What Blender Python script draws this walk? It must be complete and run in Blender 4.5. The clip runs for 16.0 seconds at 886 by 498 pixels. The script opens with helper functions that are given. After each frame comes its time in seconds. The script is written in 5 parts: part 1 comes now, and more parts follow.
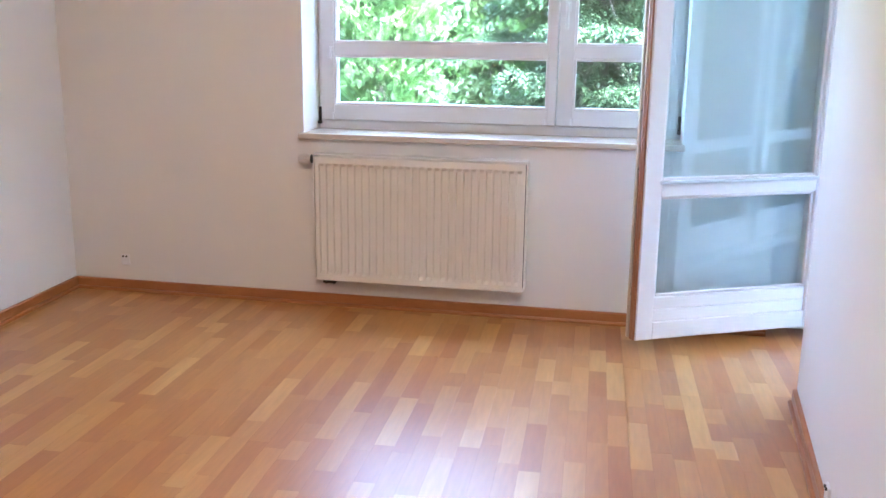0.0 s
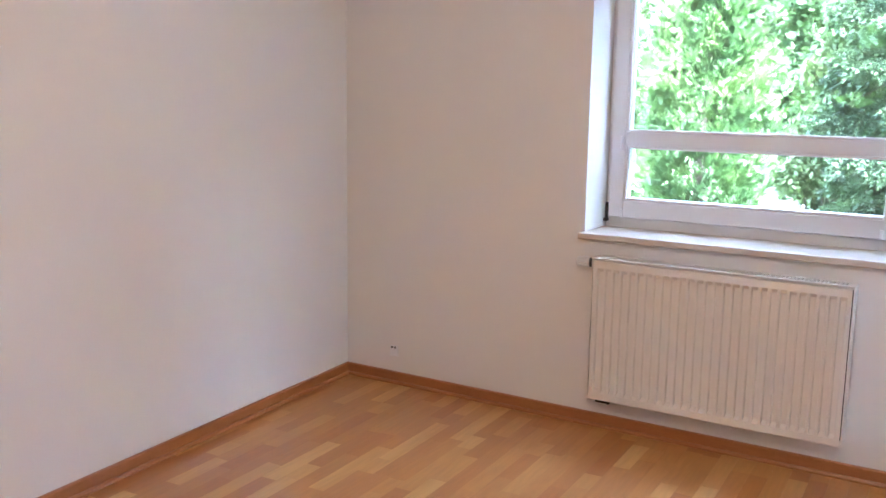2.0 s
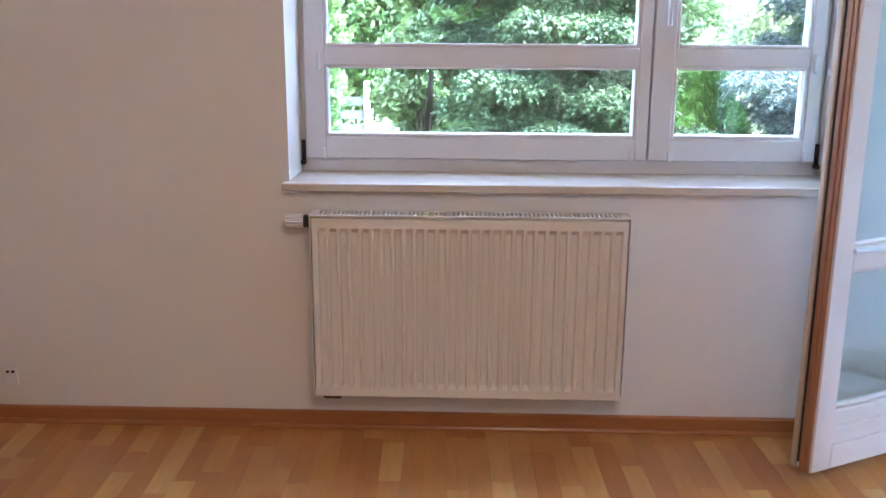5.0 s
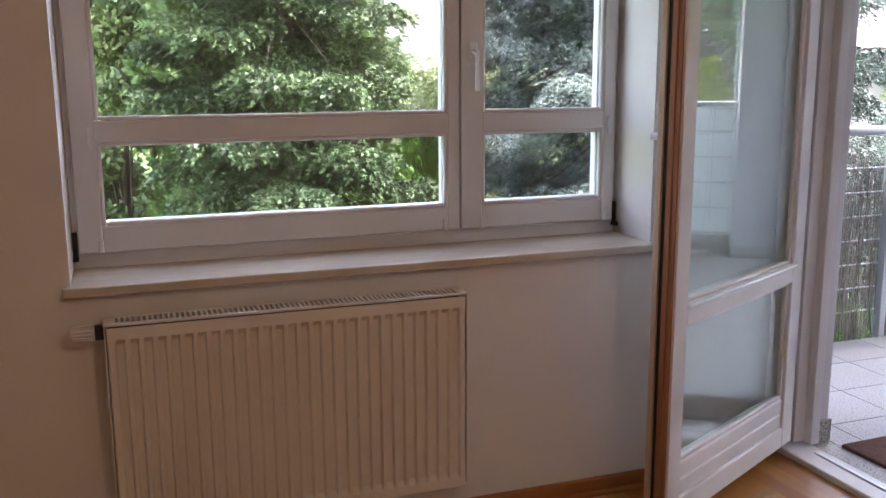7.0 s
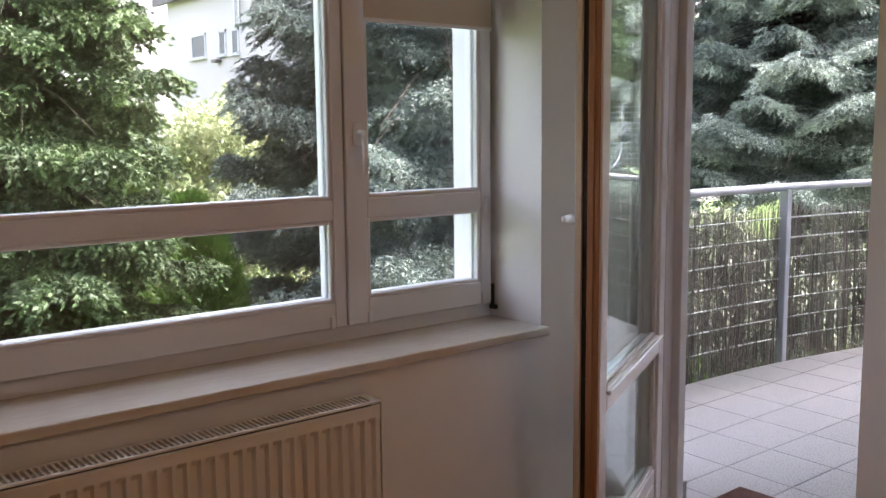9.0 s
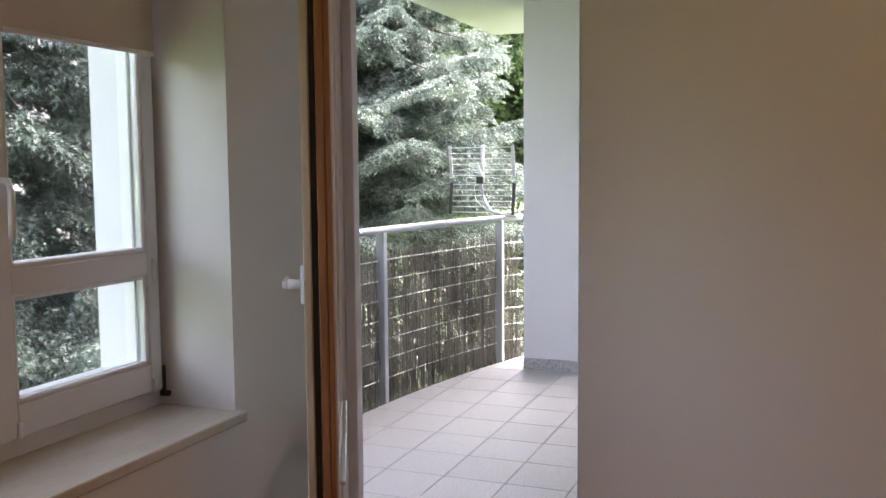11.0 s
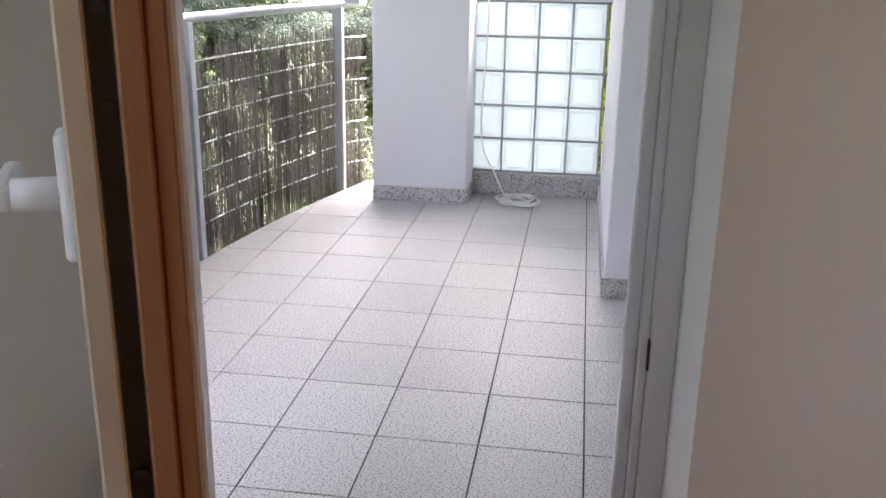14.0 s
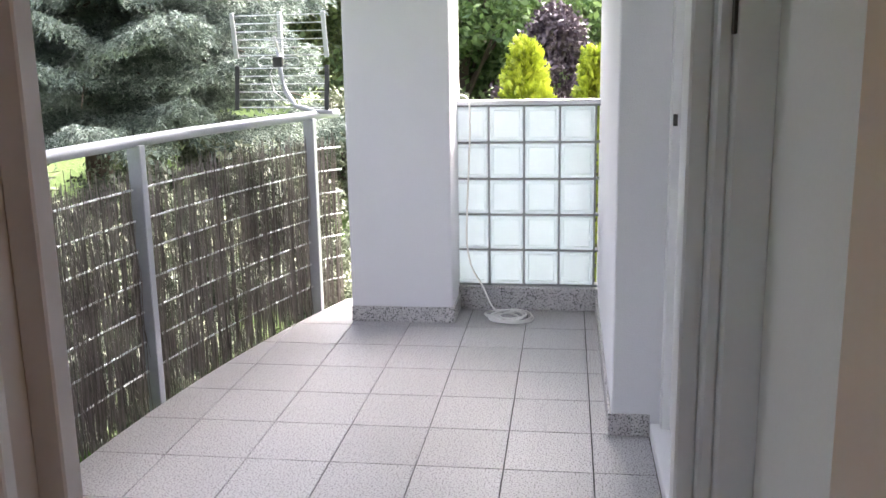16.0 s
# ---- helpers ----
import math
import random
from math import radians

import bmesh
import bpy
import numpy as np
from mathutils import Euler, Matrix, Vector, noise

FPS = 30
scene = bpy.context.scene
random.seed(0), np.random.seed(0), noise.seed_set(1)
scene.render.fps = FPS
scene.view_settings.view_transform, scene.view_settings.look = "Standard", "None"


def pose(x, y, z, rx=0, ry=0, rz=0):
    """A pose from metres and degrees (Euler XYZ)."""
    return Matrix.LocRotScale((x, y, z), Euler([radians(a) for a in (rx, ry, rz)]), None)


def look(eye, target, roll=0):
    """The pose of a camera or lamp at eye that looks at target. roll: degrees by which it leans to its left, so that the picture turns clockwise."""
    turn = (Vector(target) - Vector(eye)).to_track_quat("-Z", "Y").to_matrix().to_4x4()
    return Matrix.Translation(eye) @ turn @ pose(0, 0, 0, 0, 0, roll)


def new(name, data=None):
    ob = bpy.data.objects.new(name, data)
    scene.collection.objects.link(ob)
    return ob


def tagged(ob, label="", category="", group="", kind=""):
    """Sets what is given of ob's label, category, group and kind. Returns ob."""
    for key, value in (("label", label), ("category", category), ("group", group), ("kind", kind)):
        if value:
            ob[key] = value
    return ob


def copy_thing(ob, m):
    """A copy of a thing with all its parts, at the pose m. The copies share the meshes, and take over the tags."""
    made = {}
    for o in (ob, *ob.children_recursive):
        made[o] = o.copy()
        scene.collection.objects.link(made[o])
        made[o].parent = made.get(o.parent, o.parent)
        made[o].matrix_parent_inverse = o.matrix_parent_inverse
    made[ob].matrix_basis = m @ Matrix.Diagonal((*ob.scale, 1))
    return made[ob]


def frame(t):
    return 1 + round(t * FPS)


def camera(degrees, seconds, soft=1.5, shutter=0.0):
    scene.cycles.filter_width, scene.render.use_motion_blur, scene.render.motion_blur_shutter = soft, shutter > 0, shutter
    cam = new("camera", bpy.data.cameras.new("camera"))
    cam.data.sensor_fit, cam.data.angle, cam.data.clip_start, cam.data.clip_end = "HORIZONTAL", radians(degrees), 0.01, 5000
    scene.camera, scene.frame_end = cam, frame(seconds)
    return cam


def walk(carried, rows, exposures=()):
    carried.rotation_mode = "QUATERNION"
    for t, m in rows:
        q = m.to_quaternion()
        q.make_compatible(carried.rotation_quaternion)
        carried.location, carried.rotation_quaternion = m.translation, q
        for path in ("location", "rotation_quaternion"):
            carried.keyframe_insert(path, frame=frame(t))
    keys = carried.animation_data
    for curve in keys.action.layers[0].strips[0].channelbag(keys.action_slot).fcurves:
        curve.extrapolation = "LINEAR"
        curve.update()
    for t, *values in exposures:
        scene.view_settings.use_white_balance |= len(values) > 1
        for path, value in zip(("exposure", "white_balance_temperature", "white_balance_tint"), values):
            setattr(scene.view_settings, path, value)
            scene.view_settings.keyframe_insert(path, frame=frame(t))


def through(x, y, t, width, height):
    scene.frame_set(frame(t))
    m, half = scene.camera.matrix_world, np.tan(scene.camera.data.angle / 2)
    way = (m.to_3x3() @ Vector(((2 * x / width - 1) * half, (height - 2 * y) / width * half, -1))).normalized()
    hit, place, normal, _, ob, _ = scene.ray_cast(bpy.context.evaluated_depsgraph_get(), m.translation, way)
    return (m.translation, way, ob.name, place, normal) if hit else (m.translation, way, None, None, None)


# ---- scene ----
cam = camera(51.7, 16.0)
METRES, EYE, TILT, LEAN, TURN = 5.7, 1.58, 0.0, 0.0, 10.9
PATH = [
    (0, (0.05, -0.021, 1.296), (-0.332, 1.89, 0.846), 0.7),
    (0.5, (0.074, 0.032, 1.333), (-0.281, 1.975, 1.017), 0.0),
    (1, (0.063, 0.189, 1.381), (-0.355, 2.135, 1.19), -0.1),
    (1.5, (0.088, 0.423, 1.421), (-0.616, 2.288, 1.253), 0.4),
    (2, (0.028, 0.536, 1.431), (-0.999, 2.218, 1.091), 0.8),
    (2.5, (-0.034, 0.751, 1.346), (-1.223, 2.262, 0.796), 0.3),
    (3, (-0.103, 0.963, 1.362), (-1.268, 2.475, 0.764), 0.4),
    (3.5, (-0.246, 1.088, 1.397), (-1.179, 2.742, 0.772), 1.1),
    (4, (-0.589, 1.132, 1.358), (-1.082, 2.966, 0.732), 2.5),
    (4.5, (-0.722, 1.189, 1.331), (-0.963, 3.094, 0.772), 1.5),
    (5, (-0.886, 1.256, 1.344), (-0.945, 3.197, 0.865), 0.3),
    (5.2, (-0.915, 1.285, 1.349), (-0.918, 3.233, 0.896), -0.3),
    (7.3, (-1.405, 1.686, 1.403), (-0.656, 3.504, 1.034), -0.1),
    (7.5, (-1.457, 1.742, 1.406), (-0.652, 3.535, 1.038), -0.0),
    (8, (-1.585, 1.833, 1.398), (-0.655, 3.568, 1.045), -0.1),
    (8.5, (-1.662, 1.939, 1.419), (-0.616, 3.612, 1.093), -0.4),
    (9, (-1.706, 2.109, 1.463), (-0.48, 3.668, 1.206), -0.6),
    (9.5, (-1.736, 2.256, 1.481), (-0.266, 3.598, 1.288), -0.9),
    (10, (-1.817, 2.388, 1.49), (-0.13, 3.444, 1.295), -1.0),
    (10.2, (-1.814, 2.455, 1.476), (-0.077, 3.426, 1.286), -1.0),
    (12.3, (-1.119, 3.193, 1.49), (0.794, 3.723, 1.247), 0.3),
    (12.5, (-0.987, 3.232, 1.483), (0.931, 3.731, 1.214), 0.2),
    (13, (-0.738, 3.303, 1.437), (1.178, 3.732, 1.053), 0.1),
    (13.5, (-0.564, 3.403, 1.393), (1.331, 3.751, 0.86), 0.1),
    (14, (-0.427, 3.502, 1.373), (1.457, 3.78, 0.763), 1.0),
    (14.5, (-0.294, 3.532, 1.396), (1.593, 3.781, 0.782), 1.2),
    (15, (-0.168, 3.538, 1.406), (1.73, 3.779, 0.824), 0.9),
    (15.5, (-0.07, 3.535, 1.447), (1.844, 3.785, 0.924), 0.4),
    (16, (0.012, 3.532, 1.419), (1.949, 3.799, 0.999), -1.0),
]
EXPOSURES = [
    (0.0, 6.05, 4750, 8), (0.6, 5.85, 5000, 9), (1.5, 5.68, 5000, 11), (2.5, 6.22, 4750, 11), (3.5, 6.28, 4750, 10), (5.0, 5.5, 4950, 12), (7.3, 4.2, 6300, 21), (10.0, 3.9, 6550, 19),
    (12.5, 3.75, 6750, 17), (14.0, 3.95, 6750, 17), (16.0, 3.75, 6750, 17),
]
walk(cam, [(t, look(eye, target, roll)) for t, eye, target, roll in PATH], EXPOSURES)

# ---- world, sun and exposure ----
def make_world():
    w = bpy.data.worlds.new("sky")
    scene.world = w
    w.use_nodes = True
    nt = w.node_tree
    nt.nodes.clear()
    out = nt.nodes.new("ShaderNodeOutputWorld")
    bg = nt.nodes.new("ShaderNodeBackground")
    sky = nt.nodes.new("ShaderNodeTexSky")
    sky.sky_type = "NISHITA"
    sky.sun_disc = False
    sky.sun_elevation = SUN_ELEVATION
    sky.sun_rotation = SUN_ROTATION
    sky.air_density, sky.dust_density, sky.ozone_density = 1.0, 4.0, 1.0
    # high thin cloud: the blue is mostly washed out to white
    mix = nt.nodes.new("ShaderNodeMixRGB")
    mix.inputs[0].default_value = 0.6
    bw = nt.nodes.new("ShaderNodeRGBToBW")
    comb = nt.nodes.new("ShaderNodeMixRGB")
    comb.blend_type = "MULTIPLY"
    comb.inputs[0].default_value = 1.0
    comb.inputs[2].default_value = (1.0, 1.0, 1.02, 1)
    nt.links.new(sky.outputs[0], bw.inputs[0])
    nt.links.new(bw.outputs[0], comb.inputs[1])
    nt.links.new(sky.outputs[0], mix.inputs[1])
    nt.links.new(comb.outputs[0], mix.inputs[2])
    nt.links.new(mix.outputs[0], bg.inputs[0])
    bg.inputs[1].default_value = SKY_STRENGTH
    nt.links.new(bg.outputs[0], out.inputs[0])


SUN_ELEVATION, SUN_ROTATION, SKY_STRENGTH = radians(50), radians(120), 0.15
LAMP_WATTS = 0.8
make_world()
sun_data = bpy.data.lights.new("sun", "SUN")
sun_data.energy, sun_data.angle, sun_data.color = 1.0, radians(60), (1.0, 0.97, 0.94)
sun = new("sun", sun_data)
sun.matrix_world = look((0, 0, 30), (0 - 30 * math.sin(SUN_ROTATION) / math.tan(SUN_ELEVATION), 0 - 30 * math.cos(SUN_ROTATION) / math.tan(SUN_ELEVATION), 0))


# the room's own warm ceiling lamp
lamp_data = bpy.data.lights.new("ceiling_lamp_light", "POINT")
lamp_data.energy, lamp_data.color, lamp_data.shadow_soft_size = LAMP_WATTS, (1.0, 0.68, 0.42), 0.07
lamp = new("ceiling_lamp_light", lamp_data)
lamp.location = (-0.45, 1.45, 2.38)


# ---- materials ----
def rgb(r, g, b):
    return (r, g, b, 1.0)


def surface(name, a, b, rough=0.6, scale=8.0, fine=60.0, bump=0.15, metal=0.0, coords="Object", spread=0.0, island=0.0, stretch=(1, 1, 1),
            rough_b=None, speck=None, coat=0.0, dist=0.002, grain=0.6, amp=0.9):
    """Principled surface: two colours mixed by coarse and fine noise, bump from the fine one; spread varies it from object to object, island from piece to piece."""
    m = bpy.data.materials.new(name)
    m.use_nodes = True
    nt = m.node_tree
    n, l = nt.nodes, nt.links
    bsdf = n["Principled BSDF"]
    tc = n.new("ShaderNodeTexCoord")
    mp = n.new("ShaderNodeMapping")
    mp.inputs["Scale"].default_value = stretch
    l.new(tc.outputs[coords], mp.inputs[0])
    big = n.new("ShaderNodeTexNoise")
    big.inputs["Scale"].default_value = scale
    big.inputs["Detail"].default_value = 5
    small = n.new("ShaderNodeTexNoise")
    small.inputs["Scale"].default_value = fine
    small.inputs["Detail"].default_value = 4
    for t in (big, small):
        l.new(mp.outputs[0], t.inputs["Vector"])
    add = n.new("ShaderNodeMath")
    add.operation = "MULTIPLY_ADD"
    l.new(small.outputs[0], add.inputs[0])
    add.inputs[1].default_value = grain
    half = n.new("ShaderNodeMath")
    half.operation = "MULTIPLY_ADD"
    l.new(big.outputs[0], half.inputs[0])
    half.inputs[1].default_value = amp
    half.inputs[2].default_value = -0.25 + (0.6 - grain) * 0.5 + (0.9 - amp) * 0.5
    l.new(half.outputs[0], add.inputs[2])
    fac = add.outputs[0]
    if spread or island:
        src = n.new("ShaderNodeObjectInfo").outputs["Random"] if spread else n.new("ShaderNodeNewGeometry").outputs["Random Per Island"]
        s = n.new("ShaderNodeMath")
        s.operation = "MULTIPLY_ADD"
        l.new(src, s.inputs[0])
        s.inputs[1].default_value = 2 * (spread or island)
        s.inputs[2].default_value = -(spread or island)
        t = n.new("ShaderNodeMath")
        t.operation = "ADD"
        t.use_clamp = True
        l.new(s.outputs[0], t.inputs[0])
        l.new(fac, t.inputs[1])
        fac = t.outputs[0]
    mix = n.new("ShaderNodeMixRGB")
    mix.inputs[1].default_value, mix.inputs[2].default_value = rgb(*a), rgb(*b)
    l.new(fac, mix.inputs[0])
    col = mix.outputs[0]
    if speck:
        vor = n.new("ShaderNodeTexNoise")
        vor.inputs["Scale"].default_value = speck[1]
        vor.inputs["Detail"].default_value = 2
        l.new(mp.outputs[0], vor.inputs["Vector"])
        ramp = n.new("ShaderNodeValToRGB")
        ramp.color_ramp.elements[0].position, ramp.color_ramp.elements[1].position = 0.52, 0.62
        l.new(vor.outputs[0], ramp.inputs[0])
        m2 = n.new("ShaderNodeMixRGB")
        m2.inputs[2].default_value = rgb(*speck[0])
        l.new(ramp.outputs[0], m2.inputs[0])
        l.new(col, m2.inputs[1])
        col = m2.outputs[0]
    l.new(col, bsdf.inputs["Base Color"])
    bsdf.inputs["Metallic"].default_value = metal
    bsdf.inputs["Roughness"].default_value = rough
    if rough_b is not None:
        mr = n.new("ShaderNodeMapRange")
        mr.inputs["To Min"].default_value, mr.inputs["To Max"].default_value = rough, rough_b
        l.new(big.outputs[0], mr.inputs[0])
        l.new(mr.outputs[0], bsdf.inputs["Roughness"])
    if coat:
        bsdf.inputs["Coat Weight"].default_value = coat
        bsdf.inputs["Coat Roughness"].default_value = 0.15
    if bump:
        bp = n.new("ShaderNodeBump")
        bp.inputs["Strength"].default_value = bump
        bp.inputs["Distance"].default_value = dist
        l.new(small.outputs[0], bp.inputs["Height"])
        l.new(bp.outputs[0], bsdf.inputs["Normal"])
    return m


def foliage(name, a, b, tip, rough=0.55, through=0.25):
    """Leaves and needles: colour by clump and by piece, a little light passing through."""
    m = bpy.data.materials.new(name)
    m.use_nodes = True
    nt = m.node_tree
    n, l = nt.nodes, nt.links
    bsdf = n["Principled BSDF"]
    out = n["Material Output"]
    geo = n.new("ShaderNodeNewGeometry")
    tc = n.new("ShaderNodeTexCoord")
    noise_t = n.new("ShaderNodeTexNoise")
    noise_t.inputs["Scale"].default_value = 2.2
    noise_t.inputs["Detail"].default_value = 3
    l.new(tc.outputs["Object"], noise_t.inputs["Vector"])
    mix = n.new("ShaderNodeMixRGB")
    mix.inputs[1].default_value, mix.inputs[2].default_value = rgb(*a), rgb(*b)
    l.new(geo.outputs["Random Per Island"], mix.inputs[0])
    ramp = n.new("ShaderNodeValToRGB")
    ramp.color_ramp.elements[0].position, ramp.color_ramp.elements[1].position = 0.42, 0.72
    l.new(noise_t.outputs[0], ramp.inputs[0])
    m2 = n.new("ShaderNodeMixRGB")
    m2.inputs[2].default_value = rgb(*tip)
    l.new(ramp.outputs[0], m2.inputs[0])
    l.new(mix.outputs[0], m2.inputs[1])
    l.new(m2.outputs[0], bsdf.inputs["Base Color"])
    bsdf.inputs["Roughness"].default_value = rough
    tr = n.new("ShaderNodeBsdfTranslucent")
    l.new(m2.outputs[0], tr.inputs[0])
    ms = n.new("ShaderNodeMixShader")
    ms.inputs[0].default_value = through
    l.new(bsdf.outputs[0], ms.inputs[1])
    l.new(tr.outputs[0], ms.inputs[2])
    l.new(ms.outputs[0], out.inputs[0])
    return m


def glazing(name, tint, gain=1.0):
    m = bpy.data.materials.new(name)
    m.use_nodes = True
    nt = m.node_tree
    n, l = nt.nodes, nt.links
    n.remove(n["Principled BSDF"])
    out = n["Material Output"]
    lw = n.new("ShaderNodeLayerWeight")
    lw.inputs[0].default_value = 0.5
    p = n.new("ShaderNodeMath")
    p.operation = "POWER"
    l.new(lw.outputs["Facing"], p.inputs[0])
    p.inputs[1].default_value = 5
    q = n.new("ShaderNodeMath")
    q.operation = "MULTIPLY_ADD"
    l.new(p.outputs[0], q.inputs[0])
    q.inputs[1].default_value, q.inputs[2].default_value = 0.9, 0.045 * gain
    tr = n.new("ShaderNodeBsdfTransparent")
    tr.inputs[0].default_value = rgb(*tint)
    gl = n.new("ShaderNodeBsdfGlossy")
    gl.inputs["Roughness"].default_value = 0.0
    gl.inputs[0].default_value = rgb(0.95, 1.0, 1.0)
    ms = n.new("ShaderNodeMixShader")
    l.new(q.outputs[0], ms.inputs[0])
    l.new(tr.outputs[0], ms.inputs[1])
    l.new(gl.outputs[0], ms.inputs[2])
    l.new(ms.outputs[0], out.inputs[0])
    return m


M_WALL = surface("wall_paint", (0.78, 0.76, 0.73), (0.84, 0.82, 0.80), 0.75, 1.2, 160, 0.12)
M_CEIL = surface("ceiling_paint", (0.80, 0.79, 0.77), (0.85, 0.84, 0.82), 0.8, 1.5, 120, 0.1)
M_WHITE = surface("white_lacquer", (0.74, 0.73, 0.74), (0.80, 0.79, 0.80), 0.32, 3, 90, 0.05)
M_RAD = surface("radiator_enamel", (0.80, 0.77, 0.72), (0.84, 0.81, 0.77), 0.3, 3, 80, 0.02)


def parquet(name, source):
    """Lacquered strips: most of one honey tone, some redder, a few pale; grain runs along y. source: the random value that tells the strips apart."""
    m = bpy.data.materials.new(name)
    m.use_nodes = True
    nt = m.node_tree
    n, l = nt.nodes, nt.links
    bsdf = n["Principled BSDF"]
    tc = n.new("ShaderNodeTexCoord")
    rnd = (n.new("ShaderNodeObjectInfo") if source == "Random" else n.new("ShaderNodeNewGeometry")).outputs[source]
    shift = n.new("ShaderNodeCombineXYZ")
    wide = n.new("ShaderNodeMath")
    wide.operation = "MULTIPLY"
    wide.inputs[1].default_value = 37.0
    l.new(rnd, wide.inputs[0])
    l.new(wide.outputs[0], shift.inputs[0])
    l.new(wide.outputs[0], shift.inputs[1])
    add = n.new("ShaderNodeVectorMath")
    add.operation = "ADD"
    l.new(tc.outputs["Object"], add.inputs[0])
    l.new(shift.outputs[0], add.inputs[1])
    mp = n.new("ShaderNodeMapping")
    mp.inputs["Scale"].default_value = (1.0, 0.11, 1.0)
    l.new(add.outputs[0], mp.inputs[0])
    grain = n.new("ShaderNodeTexNoise")
    grain.inputs["Scale"].default_value, grain.inputs["Detail"].default_value = 70, 5
    l.new(mp.outputs[0], grain.inputs["Vector"])
    broad = n.new("ShaderNodeTexNoise")
    broad.inputs["Scale"].default_value, broad.inputs["Detail"].default_value = 9, 3
    l.new(mp.outputs[0], broad.inputs["Vector"])
    tone = n.new("ShaderNodeMath")
    tone.operation = "MULTIPLY_ADD"
    tone.inputs[1].default_value = 0.34
    l.new(broad.outputs[0], tone.inputs[0])
    low = n.new("ShaderNodeMath")
    low.operation = "MULTIPLY_ADD"
    low.inputs[1].default_value, low.inputs[2].default_value = 0.66, 0.02
    l.new(rnd, low.inputs[0])
    l.new(low.outputs[0], tone.inputs[2])
    ramp = n.new("ShaderNodeValToRGB")
    cr = ramp.color_ramp
    cr.elements[0].position, cr.elements[0].color = 0.0, rgb(0.26, 0.072, 0.010)
    cr.elements[1].position, cr.elements[1].color = 1.0, rgb(0.68, 0.42, 0.14)
    for p, c in ((0.14, (0.38, 0.125, 0.018)), (0.34, (0.44, 0.180, 0.034)), (0.62, (0.50, 0.225, 0.050)), (0.78, (0.56, 0.285, 0.074)), (0.86, (0.64, 0.37, 0.11))):
        e = cr.elements.new(p)
        e.color = rgb(*c)
    l.new(tone.outputs[0], ramp.inputs[0])
    fine = n.new("ShaderNodeMapRange")
    fine.inputs["To Min"].default_value, fine.inputs["To Max"].default_value = 0.80, 1.18
    l.new(grain.outputs[0], fine.inputs[0])
    mul = n.new("ShaderNodeVectorMath")
    mul.operation = "MULTIPLY"
    l.new(ramp.outputs[0], mul.inputs[0])
    l.new(fine.outputs[0], mul.inputs[1])
    l.new(mul.outputs[0], bsdf.inputs["Base Color"])
    worn = n.new("ShaderNodeTexNoise")
    worn.inputs["Scale"].default_value, worn.inputs["Detail"].default_value = 2.3, 4
    l.new(tc.outputs["Object"], worn.inputs["Vector"])
    mr = n.new("ShaderNodeMapRange")
    mr.inputs["To Min"].default_value, mr.inputs["To Max"].default_value = 0.32, 0.50
    l.new(worn.outputs[0], mr.inputs[0])
    l.new(mr.outputs[0], bsdf.inputs["Roughness"])
    bsdf.inputs["Coat Weight"].default_value = 0.8
    bsdf.inputs["Coat Roughness"].default_value = 0.33
    bp = n.new("ShaderNodeBump")
    bp.inputs["Strength"].default_value, bp.inputs["Distance"].default_value = 0.05, 0.0004
    l.new(grain.outputs[0], bp.inputs["Height"])
    l.new(bp.outputs[0], bsdf.inputs["Normal"])
    return m


M_PARQUET = parquet("parquet_wood", "Random")
M_PARQUET_FAR = parquet("parquet_wood_far", "Random Per Island")
M_SUB = surface("joint_filler", (0.22, 0.085, 0.022), (0.28, 0.11, 0.03), 0.5)
M_SKIRT = surface("skirting_wood", (0.30, 0.11, 0.030), (0.44, 0.18, 0.055), 0.3, 4, 30, 0.08, stretch=(1.2, 1.2, 9), dist=0.001)
M_LIP = surface("yellowed_lacquer", (0.50, 0.42, 0.32), (0.62, 0.54, 0.43), 0.45, 3, 60, 0.1)
M_EDGE = surface("bare_pine", (0.26, 0.11, 0.05), (0.40, 0.20, 0.10), 0.5, 6, 40, 0.15, stretch=(9, 9, 0.8))
M_SILL = surface("sill_stone", (0.55, 0.47, 0.38), (0.74, 0.68, 0.60), 0.25, 3.5, 22, 0.03, stretch=(1.0, 4, 4))
M_BLIND = surface("blind_cloth", (0.62, 0.57, 0.50), (0.68, 0.63, 0.56), 0.85, 2, 400, 0.2)
M_TILE = surface("gres_tile", (0.36, 0.345, 0.345), (0.52, 0.505, 0.51), 0.42, 1.6, 230, 0.06, spread=0.14, speck=((0.17, 0.16, 0.16), 155), rough_b=0.55, dist=0.0006)
M_GROUT = surface("tile_grout", (0.06, 0.057, 0.054), (0.11, 0.104, 0.10), 0.9, 6, 90, 0.3)
M_GRANITE = surface("granite_skirting", (0.34, 0.32, 0.32), (0.62, 0.60, 0.60), 0.5, 60, 240, 0.1, speck=((0.09, 0.09, 0.09), 150), spread=0.1)
M_STUCCO = surface("stucco", (0.66, 0.65, 0.68), (0.74, 0.73, 0.76), 0.9, 2.0, 230, 0.5, dist=0.003)
M_STEEL = surface("galvanised_steel", (0.38, 0.40, 0.44), (0.52, 0.54, 0.58), 0.45, 9, 70, 0.08, metal=0.55)
M_DARKMETAL = surface("dark_metal", (0.03, 0.03, 0.03), (0.08, 0.075, 0.07), 0.5, metal=0.6)
M_ALU = surface("aluminium", (0.62, 0.64, 0.66), (0.75, 0.77, 0.79), 0.35, metal=0.7)
M_TWIG = surface("heather_twigs", (0.075, 0.062, 0.055), (0.44, 0.385, 0.355), 0.9, 3, 40, 0.2, island=0.35)
